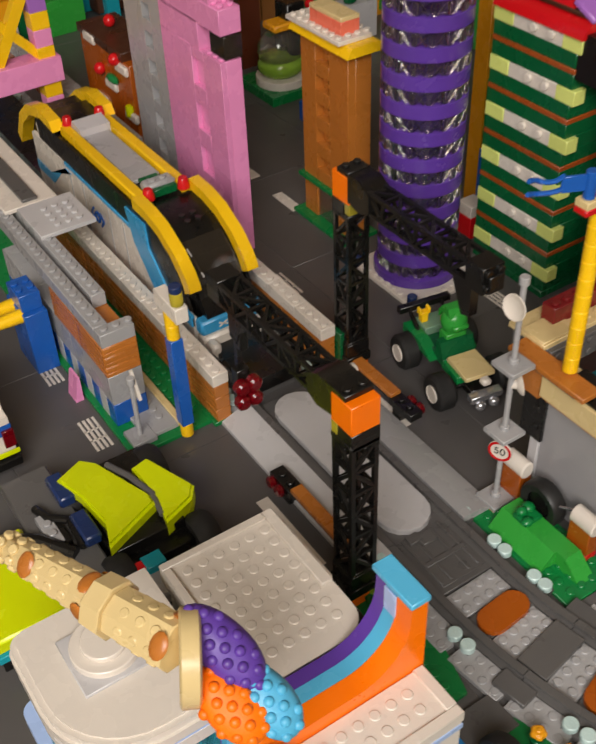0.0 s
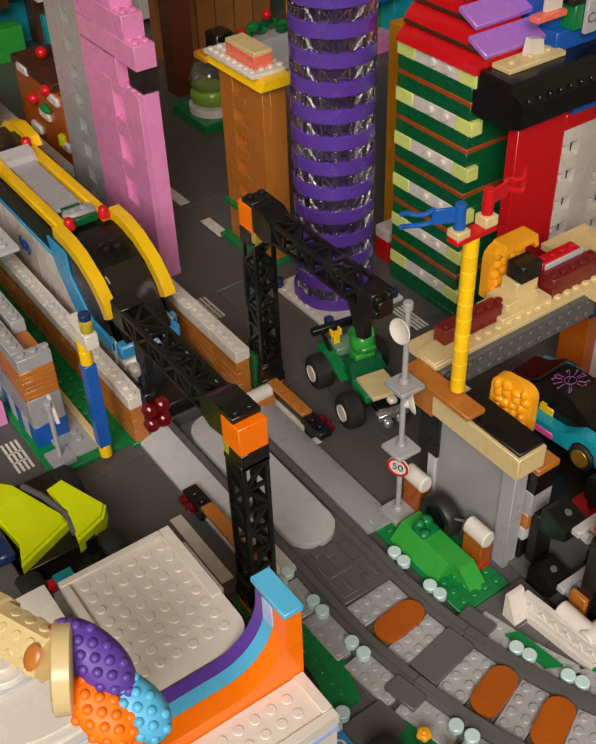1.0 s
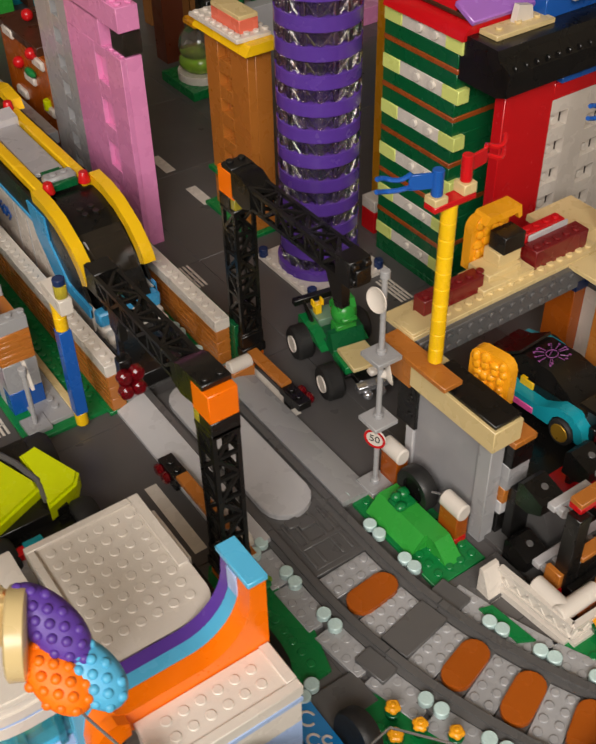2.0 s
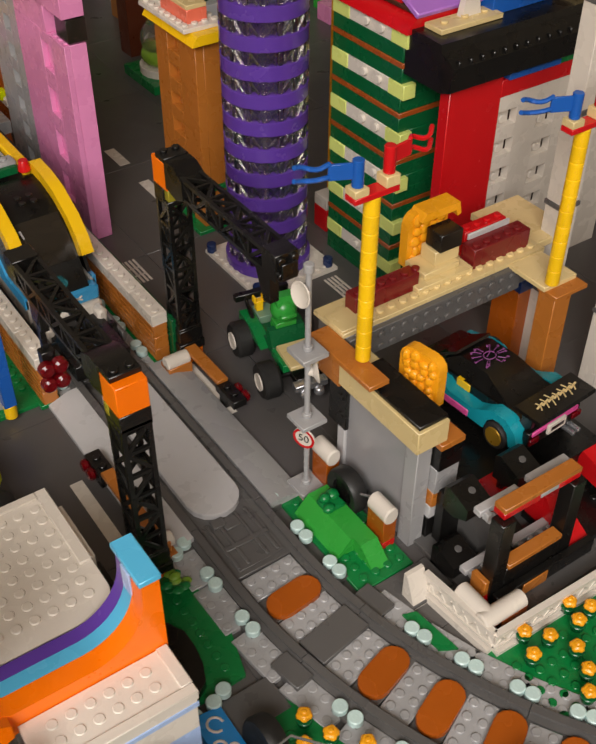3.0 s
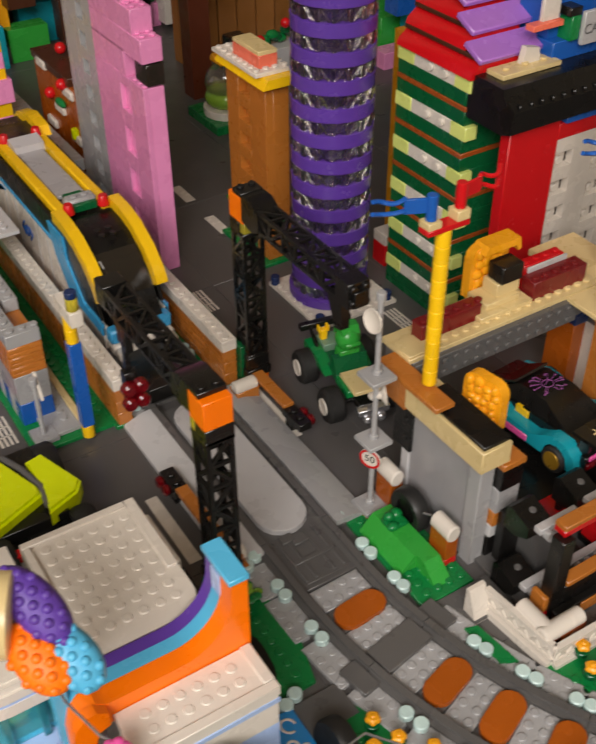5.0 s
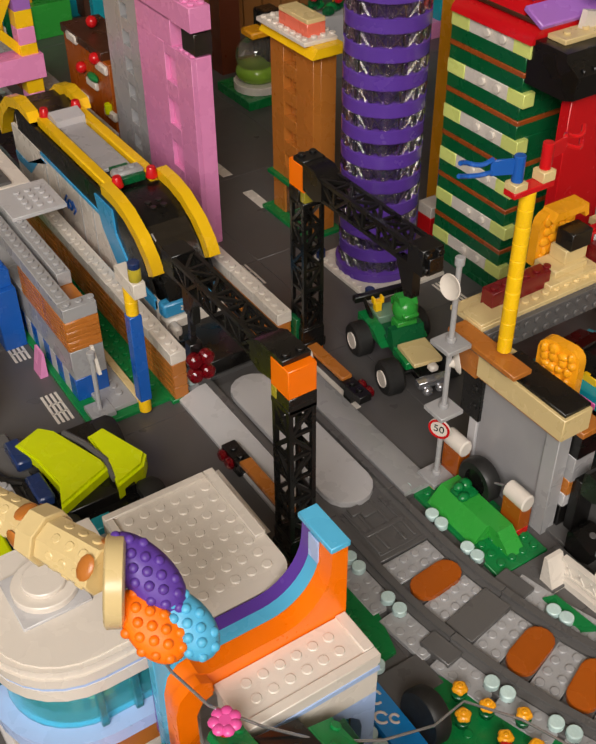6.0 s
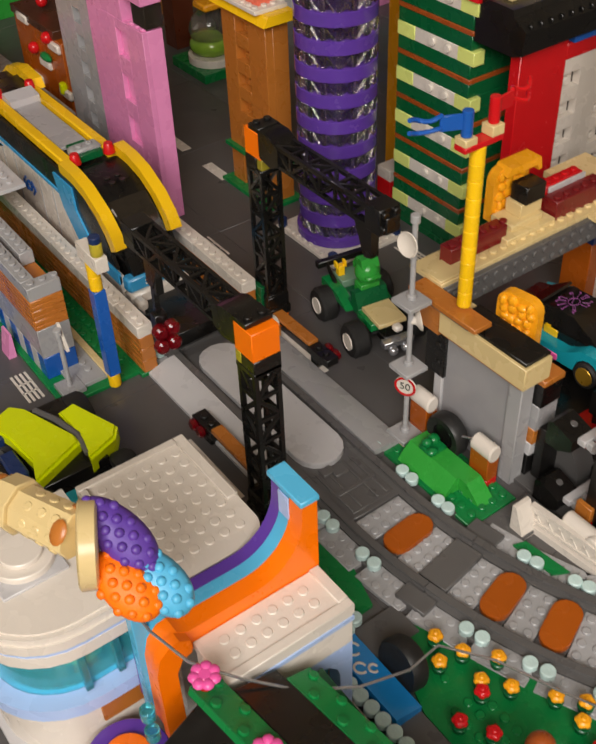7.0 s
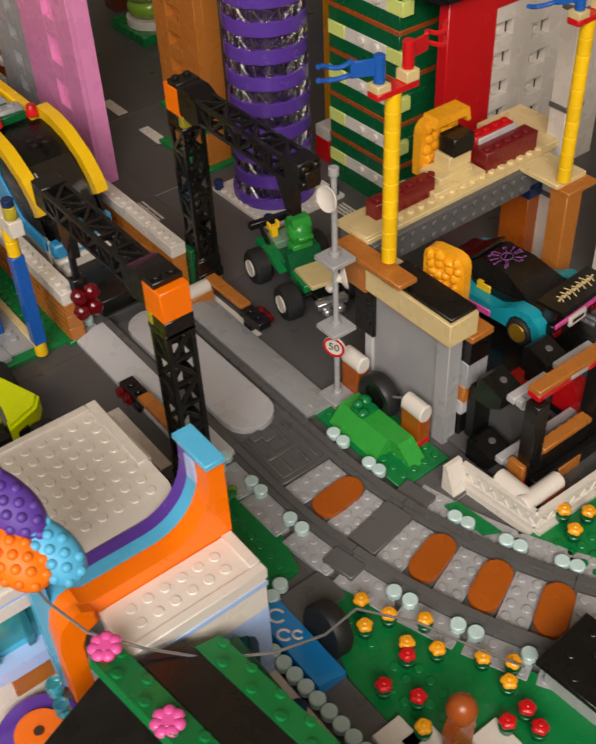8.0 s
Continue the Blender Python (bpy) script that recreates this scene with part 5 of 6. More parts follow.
dr = Mesh().box(-0.9, 0.9, -0.5, 0.7, 2.9, 4.6).ball(0, 0.1, 5.6, 1.1, 1.1, 1.15, n=18, m=12).cyl(0, 0.1, 4.5, 4.9, 0.6).box(-0.7, 0.7, -1.15, -0.6, 5.3, 5.7, c=0.2)
dr.prism([(-0.6, 6.3), (0.9, 6.3), (1.1, 5.6), (1.2, 6.2), (0.6, 6.95), (-0.2, 6.95)], "x", -0.8, 0.8)
drv = tagged(part("toy_driver", dr, BGREEN), "plain green toy figure with helmet in the buggy", "toy figure")
drv.matrix_basis = pose(20.0 * S, 13.8 * S, 0, 0, 0, -10)

# ---- ice cream shop in front ----
def rounded(x0, x1, y0, y1, radii, n=7):
    """An outline with its own radius at each corner: (x0,y0), (x1,y0), (x1,y1), (x0,y1)."""
    out = []
    for (cx, cy, sx, sy, start), r in zip(((x0, y0, 1, 1, 180), (x1, y0, -1, 1, 270), (x1, y1, -1, -1, 0), (x0, y1, 1, -1, 90)), radii):
        if r <= 0:
            out.append((cx, cy))
            continue
        for k in range(n + 1):
            a = radians(start + 90 * k / n)
            out.append((cx + sx * r + r * math.cos(a), cy + sy * r + r * math.sin(a)))
    return out


sh = thing("ice_cream_shop", "white toy ice cream shop with curved orange, blue and purple band", "shop", -0.38, -0.99, 0, tall=1.08)
part("roof", Mesh().prism(rounded(-11.9, -4.6, -7.4, 2.2, (0.2, 1.6, 0.1, 0.1)), "z", 9.2, 10.2), WHITE, sh, "white studded flat roof")
part("roof_rim", Mesh().box(-5.3, -4.6, -4.0, 2.2, 10.2, 10.42).box(-11.9, -5.3, 1.7, 2.2, 10.2, 10.42).box(-11.9, -11.4, -6.0, 1.7, 10.2, 10.42), WHITE, sh)
part("roof_studs", Mesh().studs(-11.2, -5.2, -6.4, 1.6, 10.08, n=12), WHITE, sh)
part("side_wall", Mesh().box(-11.6, -4.9, -8.0, 2.0, 0.4, 9.2), WHITE, sh)
part("drip_edge", Mesh().box(-4.75, -4.2, -3.4, 1.0, 8.8, 9.8), WHITE, sh)


cx, cz, r = -7.6, 13.4, 3.05
curl = [(cx + r + 0.05, 14.4)] + [(cx + r * math.cos(radians(-t)), cz + r * math.sin(radians(-t))) for t in range(0, 91, 9)]
curl += [(-11.8, 10.4), (-12.4, 10.8), (-13.0, 10.7), (-13.6, 10.1), (-13.9, 9.0)]
low = [(-3.55, 14.4), (-3.55, 8.9), (-11.8, 8.9), (-12.7, 8.4), (-13.0, 4.0), (-14.0, 4.0)]
for nm, mat, y0, y1 in (("purple_band", PURPLE, -8.4, -7.6), ("blue_band", MIDAZURE, -9.25, -8.4), ("orange_band", ORANGE, -10.4, -9.25)):
    part(nm, Mesh().prism(curl + low[::-1], "y", y0 + 0.01, y1 - 0.01), mat, sh, "glossy curved sign band")
part("orange_hump", Mesh().prism([(-12.0, 9.6), (-12.0, 10.5), (-12.6, 10.9), (-13.2, 10.85), (-13.8, 10.3), (-14.1, 9.3), (-14.1, 3.6), (-13.0, 3.6), (-13.0, 8.6), (-12.6, 9.4)], "y", -11.0, -10.38), ORANGE, sh, "glossy orange curved end")
part("band_cap", Mesh().box(-4.65, -3.45, -10.5, -7.4, 14.4, 14.75), MIDAZURE, sh, "light blue cap tile")
part("clear_panel", Mesh().box(-4.65, -4.56, -9.3, -8.4, 11.8, 14.2, c=0.02), PALEBLUE, sh)
part("front_roof", Mesh().box(-11.7, -3.7, -13.6, -10.42, 9.0, 9.5).studs(-10.8, -4.8, -12.8, -10.8, 9.37), WHITE, sh, "white front roof")
part("front_roof_rim", Mesh().box(-11.75, -3.65, -13.7, -13.1, 8.95, 9.62).box(-4.3, -3.64, -13.1, -10.42, 8.95, 9.62), WHITE, sh)
part("front_stripe", Mesh().box(-11.75, -3.68, -13.72, -13.6, 8.4, 8.75), PALEBLUE, sh)
part("front_wall", Mesh().box(-11.6, -3.75, -13.65, -10.5, 6.6, 9.0), WHITE, sh)
arch = [(-3.75, 0.4), (-3.75, 6.6), (-11.6, 6.6), (-11.6, 0.4), (-10.6, 0.4), (-10.6, 4.4)]
arch += [(-7.6 + 3.0 * math.cos(radians(180 - a)), 4.2 + 1.9 * math.sin(radians(a))) for a in range(0, 181, 20)] + [(-4.6, 0.4)]
part("front_arch", Mesh().prism(arch, "y", -13.6, -12.6), PALEBLUE, sh, "pale blue arched front")
part("arch_glass", Mesh().box(-10.6, -4.6, -12.5, -12.3, 0.4, 6.4), CLEARAQUA, sh)
part("arch_back", Mesh().box(-11.4, -4.0, -11.6, -11.35, 0.4, 6.6), SAND, sh)
part("side_black", Mesh().box(-4.2, -3.9, -11.2, -3.0, 0.4, 8.8), BLACK, sh, "dark shop side window")
part("shop_floor", Mesh().box(-21, -3.6, -13.8, 2.4, 0, 0.4), PALEGREY, sh)

# ---- round corner of the shop ----
dr_out = lambda g: rounded(-20.6 - g, -12.6, -6.8 - g, 2.4, (4.6 + g, 0.3, 0.1, 0.8))  # noqa: E731
rd = thing("round_shop_front", "white rounded shop corner with clear aqua windows", "shop front", -0.38, -0.99, 0, tall=1.08)
part("roof", Mesh().prism(dr_out(0), "z", 10.0, 10.45).prism(dr_out(-0.3), "z", 10.45, 10.55), WHITE, rd, "white smooth rounded roof")
part("roof_edge", Mesh().prism(dr_out(0.15), "z", 9.4, 10.0), WHITE, rd)
part("roof_stripe", Mesh().prism(dr_out(0.05), "z", 9.1, 9.4), PALEBLUE, rd)
part("roof_lower", Mesh().prism(dr_out(0.1), "z", 8.3, 9.1), WHITE, rd)
part("roof_turntable", Mesh().box(-18.6, -14.8, -3.2, 0.6, 10.55, 10.75), PALEGREY, rd)
part("roof_disc", Mesh().cyl(-16.6, -1.2, 10.75, 11.2, 1.8, n=30).cyl(-16.6, -1.2, 11.2, 11.5, 1.2, n=24), WHITE, rd)
ring_o, ring_i = dr_out(-0.45), dr_out(-0.65)
part("glass", Mesh().prism(ring_o + ring_i[::-1], "z", 5.2, 8.3), CLEARAQUA, rd, "clear aqua curved window").visible_shadow = False
part("inner_floor", Mesh().prism(dr_out(-0.9), "z", 5.2, 5.35), DGREY, rd)
part("inner_wall", Mesh().box(-19.6, -12.8, -2.0, -1.7, 5.3, 8.3), LGREY, rd)
for k, (x, y) in enumerate(((-16.4, -6.5), (-14.4, -6.5), (-20.3, -1.0))):
    part("window_bar", Mesh().box(x - 0.22, x + 0.22, y - 0.2, y + 0.2, 5.2, 8.3), CLEARAQUA, rd)
part("inner_round", Mesh().cyl(-15.6, -3.6, 5.2, 6.4, 1.4, n=20), TAN, rd)
part("inner_top", Mesh().cyl(-15.6, -3.6, 6.4, 7.4, 1.3, n=20), PURPLE, rd)
part("sill", Mesh().prism(dr_out(0.55), "z", 4.3, 5.2), PALEBLUE, rd, "pale blue rounded sill")
part("lower_wall", Mesh().prism(dr_out(0.0), "z", 0.4, 4.3), WHITE, rd)
part("tan_panel", Mesh().box(-16.2, -12.9, -7.0, -6.75, 2.4, 4.0), BRORANGE, rd)
part("support", Mesh().box(-14.2, -13.4, -9.2, -8.45, 4.0, 16.6), MIDAZURE, rd, "light blue support holding the cone")
for z in (4.4, 6.2):
    part("trim_stud", Mesh().cyl(-14.9, -10.7, z, z + 0.8, 0.42, n=14), CLEARAQUA, rd)
rnds = thing("round_sign", "purple and orange round tiled sign", "round sign", -16.6, -10.6, 0)
part("purple_disc", Mesh().cyl(0, 0, 2.0, 2.5, 2.4, n=32), PURPLE, rnds)
part("orange_disc", Mesh().cyl(0, 0, 2.5, 2.8, 1.35, n=26), ORANGE, rnds)
part("hole", Mesh().cyl(0, 0, 2.8, 2.85, 0.3, n=14), DBROWN, rnds)
part("stand", Mesh().box(-2, 2, -2, 2, 0, 2.0), BRORANGE, rnds)

# ---- the big ice cream ----
ic = thing("ice_cream_cone", "large tan toy ice cream cone with three coloured scoops", "ice cream sign", -0.38, -0.99, 0.85)
base, tip = Vector((-15.3, -8.8, 18.75)), Vector((-19.4, 1.2, 18.5))
ax = (tip - base).normalized()
turn = Matrix.Translation(base) @ ax.to_track_quat("Z", "Y").to_matrix().to_4x4()
L = (tip - base).length


def cone_seg(a, b, ra, rb, name, mat, label=""):
    return part(name, Mesh().lathe([(ra - 0.05, a), (ra, a + 0.05), (rb, b - 0.05), (rb - 0.05, b)], n=8).turned(turn), mat, ic, label)


rim_turn = Matrix.Translation((-15.2, -9.05, 18.4)) @ Vector((-0.88, 0.46, 0.1)).to_track_quat("Z", "Y").to_matrix().to_4x4()
part("cone_rim", Mesh().lathe([(1.9, -0.45), (2.05, -0.35), (2.08, 0.35), (1.95, 0.45)], n=28).turned(rim_turn), TAN, ic, "smooth tan rounded rim")
cone_seg(0.3, 3.6, 1.24, 1.16, "cone_body", TAN)
cone_seg(3.6, 4.7, 1.4, 1.34, "cone_rim", TAN)
cone_seg(4.7, 8.6, 1.08, 0.86, "cone_body", TAN)
cone_seg(8.6, L, 0.84, 0.48, "cone_tip", TAN)
cone_stud_data = flat(Mesh().cyl(0, 0, -0.2, 0.1, 0.24, n=10), "cone_stud")
cone_stud_data.materials.append(TAN)
for z in [0.95 + 0.85 * j for j in range(12)]:
    if 3.1 < z < 5.3:
        continue
    for j in range(8):
        spot = turn @ Matrix.Translation((0, 0, z)) @ Matrix.Rotation(2 * math.pi * (j + 0.5) / 8, 4, "Z") @ Matrix.Rotation(radians(90), 4, "Y") @ Matrix.Translation((0, 0, 1.16 - 0.046 * z))
        spot.translation *= S
        ob = new("cone_stud", cone_stud_data)
        ob.parent = ic
        ob.matrix_basis = spot
for z, a in ((0.1, 45), (0.1, 135), (4.6, 0), (4.6, 90), (4.6, 180), (0.1, 225), (8.0, 45)):
    r = 1.2 - 0.046 * z
    part("waffle_mark", Mesh().ball(0, 0, 0, 0.45, 0.62, 0.14, n=12, m=6).turned(turn @ Matrix.Rotation(radians(a), 4, "Z") @ Matrix.Translation((r, 0, z + 0.4)) @ Matrix.Rotation(radians(90), 4, "Y")), BRORANGE, ic)


OUT = Vector((-0.2, -0.60, 0.77)).normalized()
LONG = Vector((1.37, -3.8, -2.57)).normalized()
ACROSS = OUT.cross(LONG).normalized()
OUT = LONG.cross(ACROSS).normalized()
FACE = Matrix((ACROSS, LONG, OUT)).transposed().to_4x4()


def scoop(x, y, z, a, b, lean, mat, label):
    """A domed egg-shaped half with studs all over it."""
    place = Matrix.Translation((x, y, z)) @ FACE @ Matrix.Rotation(radians(lean), 4, "Z")
    rings = [(0.9, -0.8), (0.98, -0.6), (1.0, -0.2), (0.985, 0.1), (0.93, 0.32), (0.82, 0.52), (0.64, 0.68), (0.4, 0.78), (0.05, 0.82)]
    m = Mesh().lathe(rings, n=32)
    m.v = [(p[0] * a * (1.0 + 0.12 * p[1]), p[1] * b, p[2]) for p in m.v]
    body = part("scoop", m.turned(place), mat, ic, label)
    data = flat(Mesh().lathe([(0.25, -0.05), (0.23, 0.08), (0.18, 0.16), (0.09, 0.2), (0.01, 0.205)], n=12), "scoop_stud")
    data.materials.append(mat)
    for i in range(-3, 4):
        for j in range(-5, 6):
            u, v = 0.68 * (i + 0.5 * (j % 2)), 0.52 * j
            f = (u / a) ** 2 + (v / b) ** 2
            if f < 0.9:
                ob = new("scoop_stud", data)
                ob.parent = body
                lift = 0.82 * (1 - f) ** 0.5 if f > 0.3 else 0.82 - 0.3 * f
                q = place @ Vector((u, v, lift - 0.03))
                nrm = (FACE.to_3x3() @ Vector((0.5 * u / a, 0.5 * v / b, 1.0))).normalized()
                ob.matrix_basis = Matrix.Translation(q * S) @ nrm.to_track_quat("Z", "Y").to_matrix().to_4x4()


SCOOPS = [plastic("scoop_purple", "5b3a9a", 0.42), plastic("scoop_orange", "fb7600", 0.42), plastic("scoop_azure", "56b4dd", 0.42)]
scoop(-13.9, -9.6, 18.7, 1.1, 2.25, 0, SCOOPS[0], "purple studded scoop")
scoop(-14.6, -11.1, 17.1, 1.15, 1.95, 0, SCOOPS[1], "orange studded scoop")
scoop(-13.2, -11.6, 16.8, 1.1, 1.9, 4, SCOOPS[2], "light blue studded scoop")
part("scoop_core", Mesh().ball(-14.1, -10.4, 17.0, 1.1, 1.1, 0.8, n=12, m=8), BLACK, ic)
part("stem", Mesh().box(-14.4, -13.4, -10.6, -8.4, 16.2, 17.2), MIDAZURE, ic)

# ---- green and black roof at the corner ----
gr = thing("green_black_roof", "green and black striped studded roof", "roof")
tilt = Matrix.Translation((-13.0, -14.2, 11.2)) @ Matrix.Rotation(radians(7), 4, "Z") @ Matrix.Rotation(radians(24), 4, "Y")
for nm, mat, x0, x1, y1 in (("green_strip", GREEN, -0.95, 0.9, 0.0), ("black_strip", BLACK, 0.9, 3.9, -1.2), ("green_strip", GREEN, 3.9, 5.7, -1.9)):
    m = Mesh().box(x0 + 0.01, x1 - 0.01, -26, y1, -0.5, 0.0)
    if mat is GREEN:
        m.studs(x0 - 0.05, x1 + 0.05, -26, round(y1) - 0.1, -0.06, n=9, skip=[(i, j) for i in range(2) for j in range(26) if (i + j) % 2])
    part(nm, m.turned(tilt), mat, gr)
tilt2 = Matrix.Translation((-13.1, -14.0, 11.2)) @ Matrix.Rotation(radians(7), 4, "Z") @ Matrix.Rotation(radians(-24), 4, "Y")
part("black_strip", Mesh().box(-6.0, -0.7, -26, -0.8, -0.6, 0.0).turned(tilt2), BLACK, gr)
part("gable", Mesh().box(-17, -6.5, -38, -15.0, 0.4, 7.2), DGREEN, gr)
for x, y, z in ((-13.1, -14.6, 12.0), (-12.7, -19.2, 11.3)):
    fl = thing("pink_flower", "hot pink toy flower on the roof", "flower", x, y, z, group="pink roof flowers")
    m = Mesh().cyl(0, 0, 0, 0.3, 0.35, n=10)
    for k in range(7):
        a = 2 * math.pi * k / 7
        m.ball(0.5 * math.cos(a), 0.5 * math.sin(a), 0.15, 0.33, 0.33, 0.22, n=10, m=6)
    part("petals", m, HOTPINK, fl)
    part("centre", Mesh().cyl(0, 0, -0.6, 0.0, 0.42, n=12), RED, fl)
wire = thing("light_wire", "thin clear wire of a light string", "wire")
part("wire", Mesh().tube([(-14.6, -9.0, 14.5), (-14.2, -11.5, 13.2), (-13.4, -13.6, 12.4), (-11.4, -15.2, 11.0), (-8.8, -16.6, 9.2), (-6.0, -17.6, 8.2), (-3.2, -18.2, 7.8), (-0.6, -17.6, 7.0), (2.0, -19.6, 5.6), (4.6, -22.2, 3.4), (6.6, -23.6, 1.6)], 0.08, n=8), CHROME, wire)

# ---- verge between shop and track ----
vl = thing("shop_verge", "green studded verge plate between shop and track", "base plate", kind="structure")
part("plate", Mesh().prism([(-0.6, 1.8), (2.2, 1.8), (2.4, -6.4), (1.5, -9.6), (-3.6, -9.8), (-3.6, -2.6)], "z", 0, 0.31), GREEN, vl)
part("plate_studs", Mesh().studs(0.2, 1.2, -9, 1, 0.2), GREEN, vl)
part("dark_panel", Mesh().prism([(-3.5, -3.6), (-0.8, -4.0), (-0.2, -5.2), (-0.2, -6.4), (-0.4, -7.8), (-0.9, -9.0), (-1.8, -9.6), (-3.5, -9.6)], "z", 0.3, 0.9), BLACK, vl, "black rounded panel beside the shop")
part("grey_plate", Mesh().box(-3.0, 2.6, -13.0, -10.4, 0, 0.35), DGREY, vl)
part("grey_plate", Mesh().box(-6.5, -1.0, -34, -17.0, 0, 0.3), DGREY, vl)
for (x, y) in ((-0.3, -10.0), (-1.2, -10.4), (-2.4, -9.6), (-2.6, -10.6), (2.4, 0.6)):
    shared("round_tile", stone_data, vl, x, y, 0.1)
leaf = thing("leaf_cluster", "green and clear toy leaves on the verge", "leaves", 1.0, -1.2, 0.4)
rnd = random.Random(4)
for k in range(14):
    a, r = rnd.uniform(0, 6.28), rnd.uniform(0.2, 1.1)
    part("leaf", Mesh().ball(r * math.cos(a), 1.4 * r * math.sin(a), 0.3 + 0.06 * k, 0.42, 0.36, 0.14, n=8, m=6), GREEN if k % 3 else CLEARGREEN, leaf)
bs = thing("blue_sign_panel", "blue panel with white swirls leaning by the shop", "panel")
pn = part("panel", Mesh().prism([(-2.95, 0.0), (-1.0, 0.0), (-1.0, 0.75), (-2.95, 1.24)], "y", -17.2, -10.8), AZURE, bs)
pn.data.materials[0] = plastic("panel_blue", "1f86cf", 0.2)
for x, y, r in ((-1.9, -11.8, 0.5), (-2.4, -13.2, 0.4), (-1.7, -13.6, 0.3)):
    part("swirl", Mesh().tube([(x + r * math.cos(a / 2), y + r * math.sin(a / 2), 1.24 - 0.25 * (x + r * math.cos(a / 2) + 2.95)) for a in range(0, 11)], 0.09, n=6), WHITE, bs)
t2 = thing("leaning_tyre", "black rubber tyre leaning at the flower bed", "tyre", -0.4, -14.6, 0.3, rz=0, ry=10)
part("tyre", Mesh().lathe([(0.9, -0.5), (1.6, -0.6), (1.75, -0.4), (1.75, 0.4), (1.6, 0.6), (0.9, 0.5)], 0, 1.0, "x", 28), RUBBER, t2)
kb = thing("pebble_kerb", "white kerb with a row of pale aqua round tiles", "kerb")
part("kerb", Mesh().box(-5.2, -4.05, -26, -13.2, 0, 0.9), WHITE, kb)
for k in range(9):
    shared("round_tile", stone_data, kb, -3.55 + 0.03 * k, -13.6 - 1.0 * k, 0.3)
part("navy_round", Mesh().cyl(-4.6, -17.4, 0.9, 1.35, 0.5, n=14), DBLUE, kb)

# ---- flower beds ----
bed = thing("flower_bed", "green studded flower bed plate", "flower bed", kind="structure")
part("plate", Mesh().prism([(0.8, -12.2), (2.6, -12.4), (8.4, -26), (8.4, -34), (-1.0, -34), (-1.0, -17.5)], "z", 0, 0.31), GREEN, bed)
part("plate_studs", Mesh().studs(1, 2, -17, -14, 0.26).studs(0, 3, -25, -18, 0.26), GREEN, bed)
part("plate", Mesh().prism([(11.6, -11.0), (12.2, -11.0), (13.0, -16.6), (34, -18.0), (34, -34), (20, -34), (14.6, -24), (12.2, -17)], "z", 0, 0.29), GREEN, bed)
part("plate_studs", Mesh().studs(15, 26, -24, -18, 0.26), GREEN, bed)
part("plate", Mesh().prism([(12.0, -11.7), (12.9, -12.0), (13.3, -15.6), (12.2, -15.0)], "z", 0.3, 0.56), GREEN, bed)


def flower_data(material, name):
    m = Mesh().cyl(0, 0, 0.95, 1.4, 0.42, n=12, lip=0.1)
    for k in range(5):
        a = 2 * math.pi * k / 5
        m.ball(0.27 * math.cos(a), 0.27 * math.sin(a), 1.15, 0.25, 0.25, 0.24, n=8, m=6)
    m.cyl(0, 0, 1.3, 1.5, 0.16, n=8)
    data = flat(m, name)
    data.materials.append(material)
    return data


stem_data = flat(Mesh().cyl(0, 0, 0, 1.1, 0.14, n=8).cyl(0, 0, 0.2, 0.75, 0.42, 0.5, n=10), "stem")
stem_data.materials.append(DGREEN)
yel_data, red_data = flower_data(AMBER, "bloom"), flower_data(RED, "bloom")
for data, label, spots in ((yel_data, "small amber yellow toy flower on a green stem", ((2.5, -14.4), (3.1, -16.2), (1.5, -15.9), (4.5, -17.8), (2.6, -18.3), (3.7, -19.7), (5.3, -21.7), (6.4, -23.0), (5.3, -23.7), (-0.2, -22.7), (20.9, -17.4), (21.8, -18.4), (20.4, -18.7), (17.0, -17.4), (18.1, -18.5), (16.3, -18.9), (18.9, -20.0), (18.3, -21.5), (17.2, -22.6), (23.0, -20.4), (23.8, -19.2))),
                           (red_data, "small red toy flower on a green stem", ((2.1, -18.9), (-0.2, -19.5), (0.8, -21.2), (4.9, -25.4), (3.5, -25.3), (4.6, -26.6)))):
    for x, y in spots:
        f = thing("flower", label, "flower", x, y, 0.4, rz=37 * x, group="toy flowers")
        shared("bloom", data, f, 0, 0)
        shared("stem", stem_data, f, 0, 0)
fig = Mesh().box(-0.9, 0.9, -0.5, 0.5, 0, 2.0).prism([(-1.0, 2.0), (1.0, 2.0), (0.7, 3.4), (-0.7, 3.4)], "y", -0.5, 0.5).ball(0, 0, 4.3, 1.0, 1.0, 1.1, n=16, m=12)
fo = tagged(part("toy_doll", fig, RBROWN), "plain brown toy figure in the flower bed", "toy figure")
fo.matrix_basis = pose(0.9 * S, -24.2 * S, 0.3 * S) @ Matrix.Diagonal((0.85, 0.85, 0.9, 1))
wl = thing("white_walk", "white tiles beside the flower bed", "tiles", kind="structure")
for k, (x, y) in enumerate(((-1.4, -22.6), (1.6, -24.8), (-2.4, -21.4))):
    part("tile", Mesh().box(x, x + 2.0, y - 1.6, y + 0.4, 0.35, 0.7), WHITE, wl)
bp = thing("black_plate_stand", "black studded plate on a grey stand", "plate stand", 9.0, -25.6, 0, rz=4)
part("stand", Mesh().box(-1.6, 1.8, -2.4, 1.2, 0, 2.4), LGREY, bp)
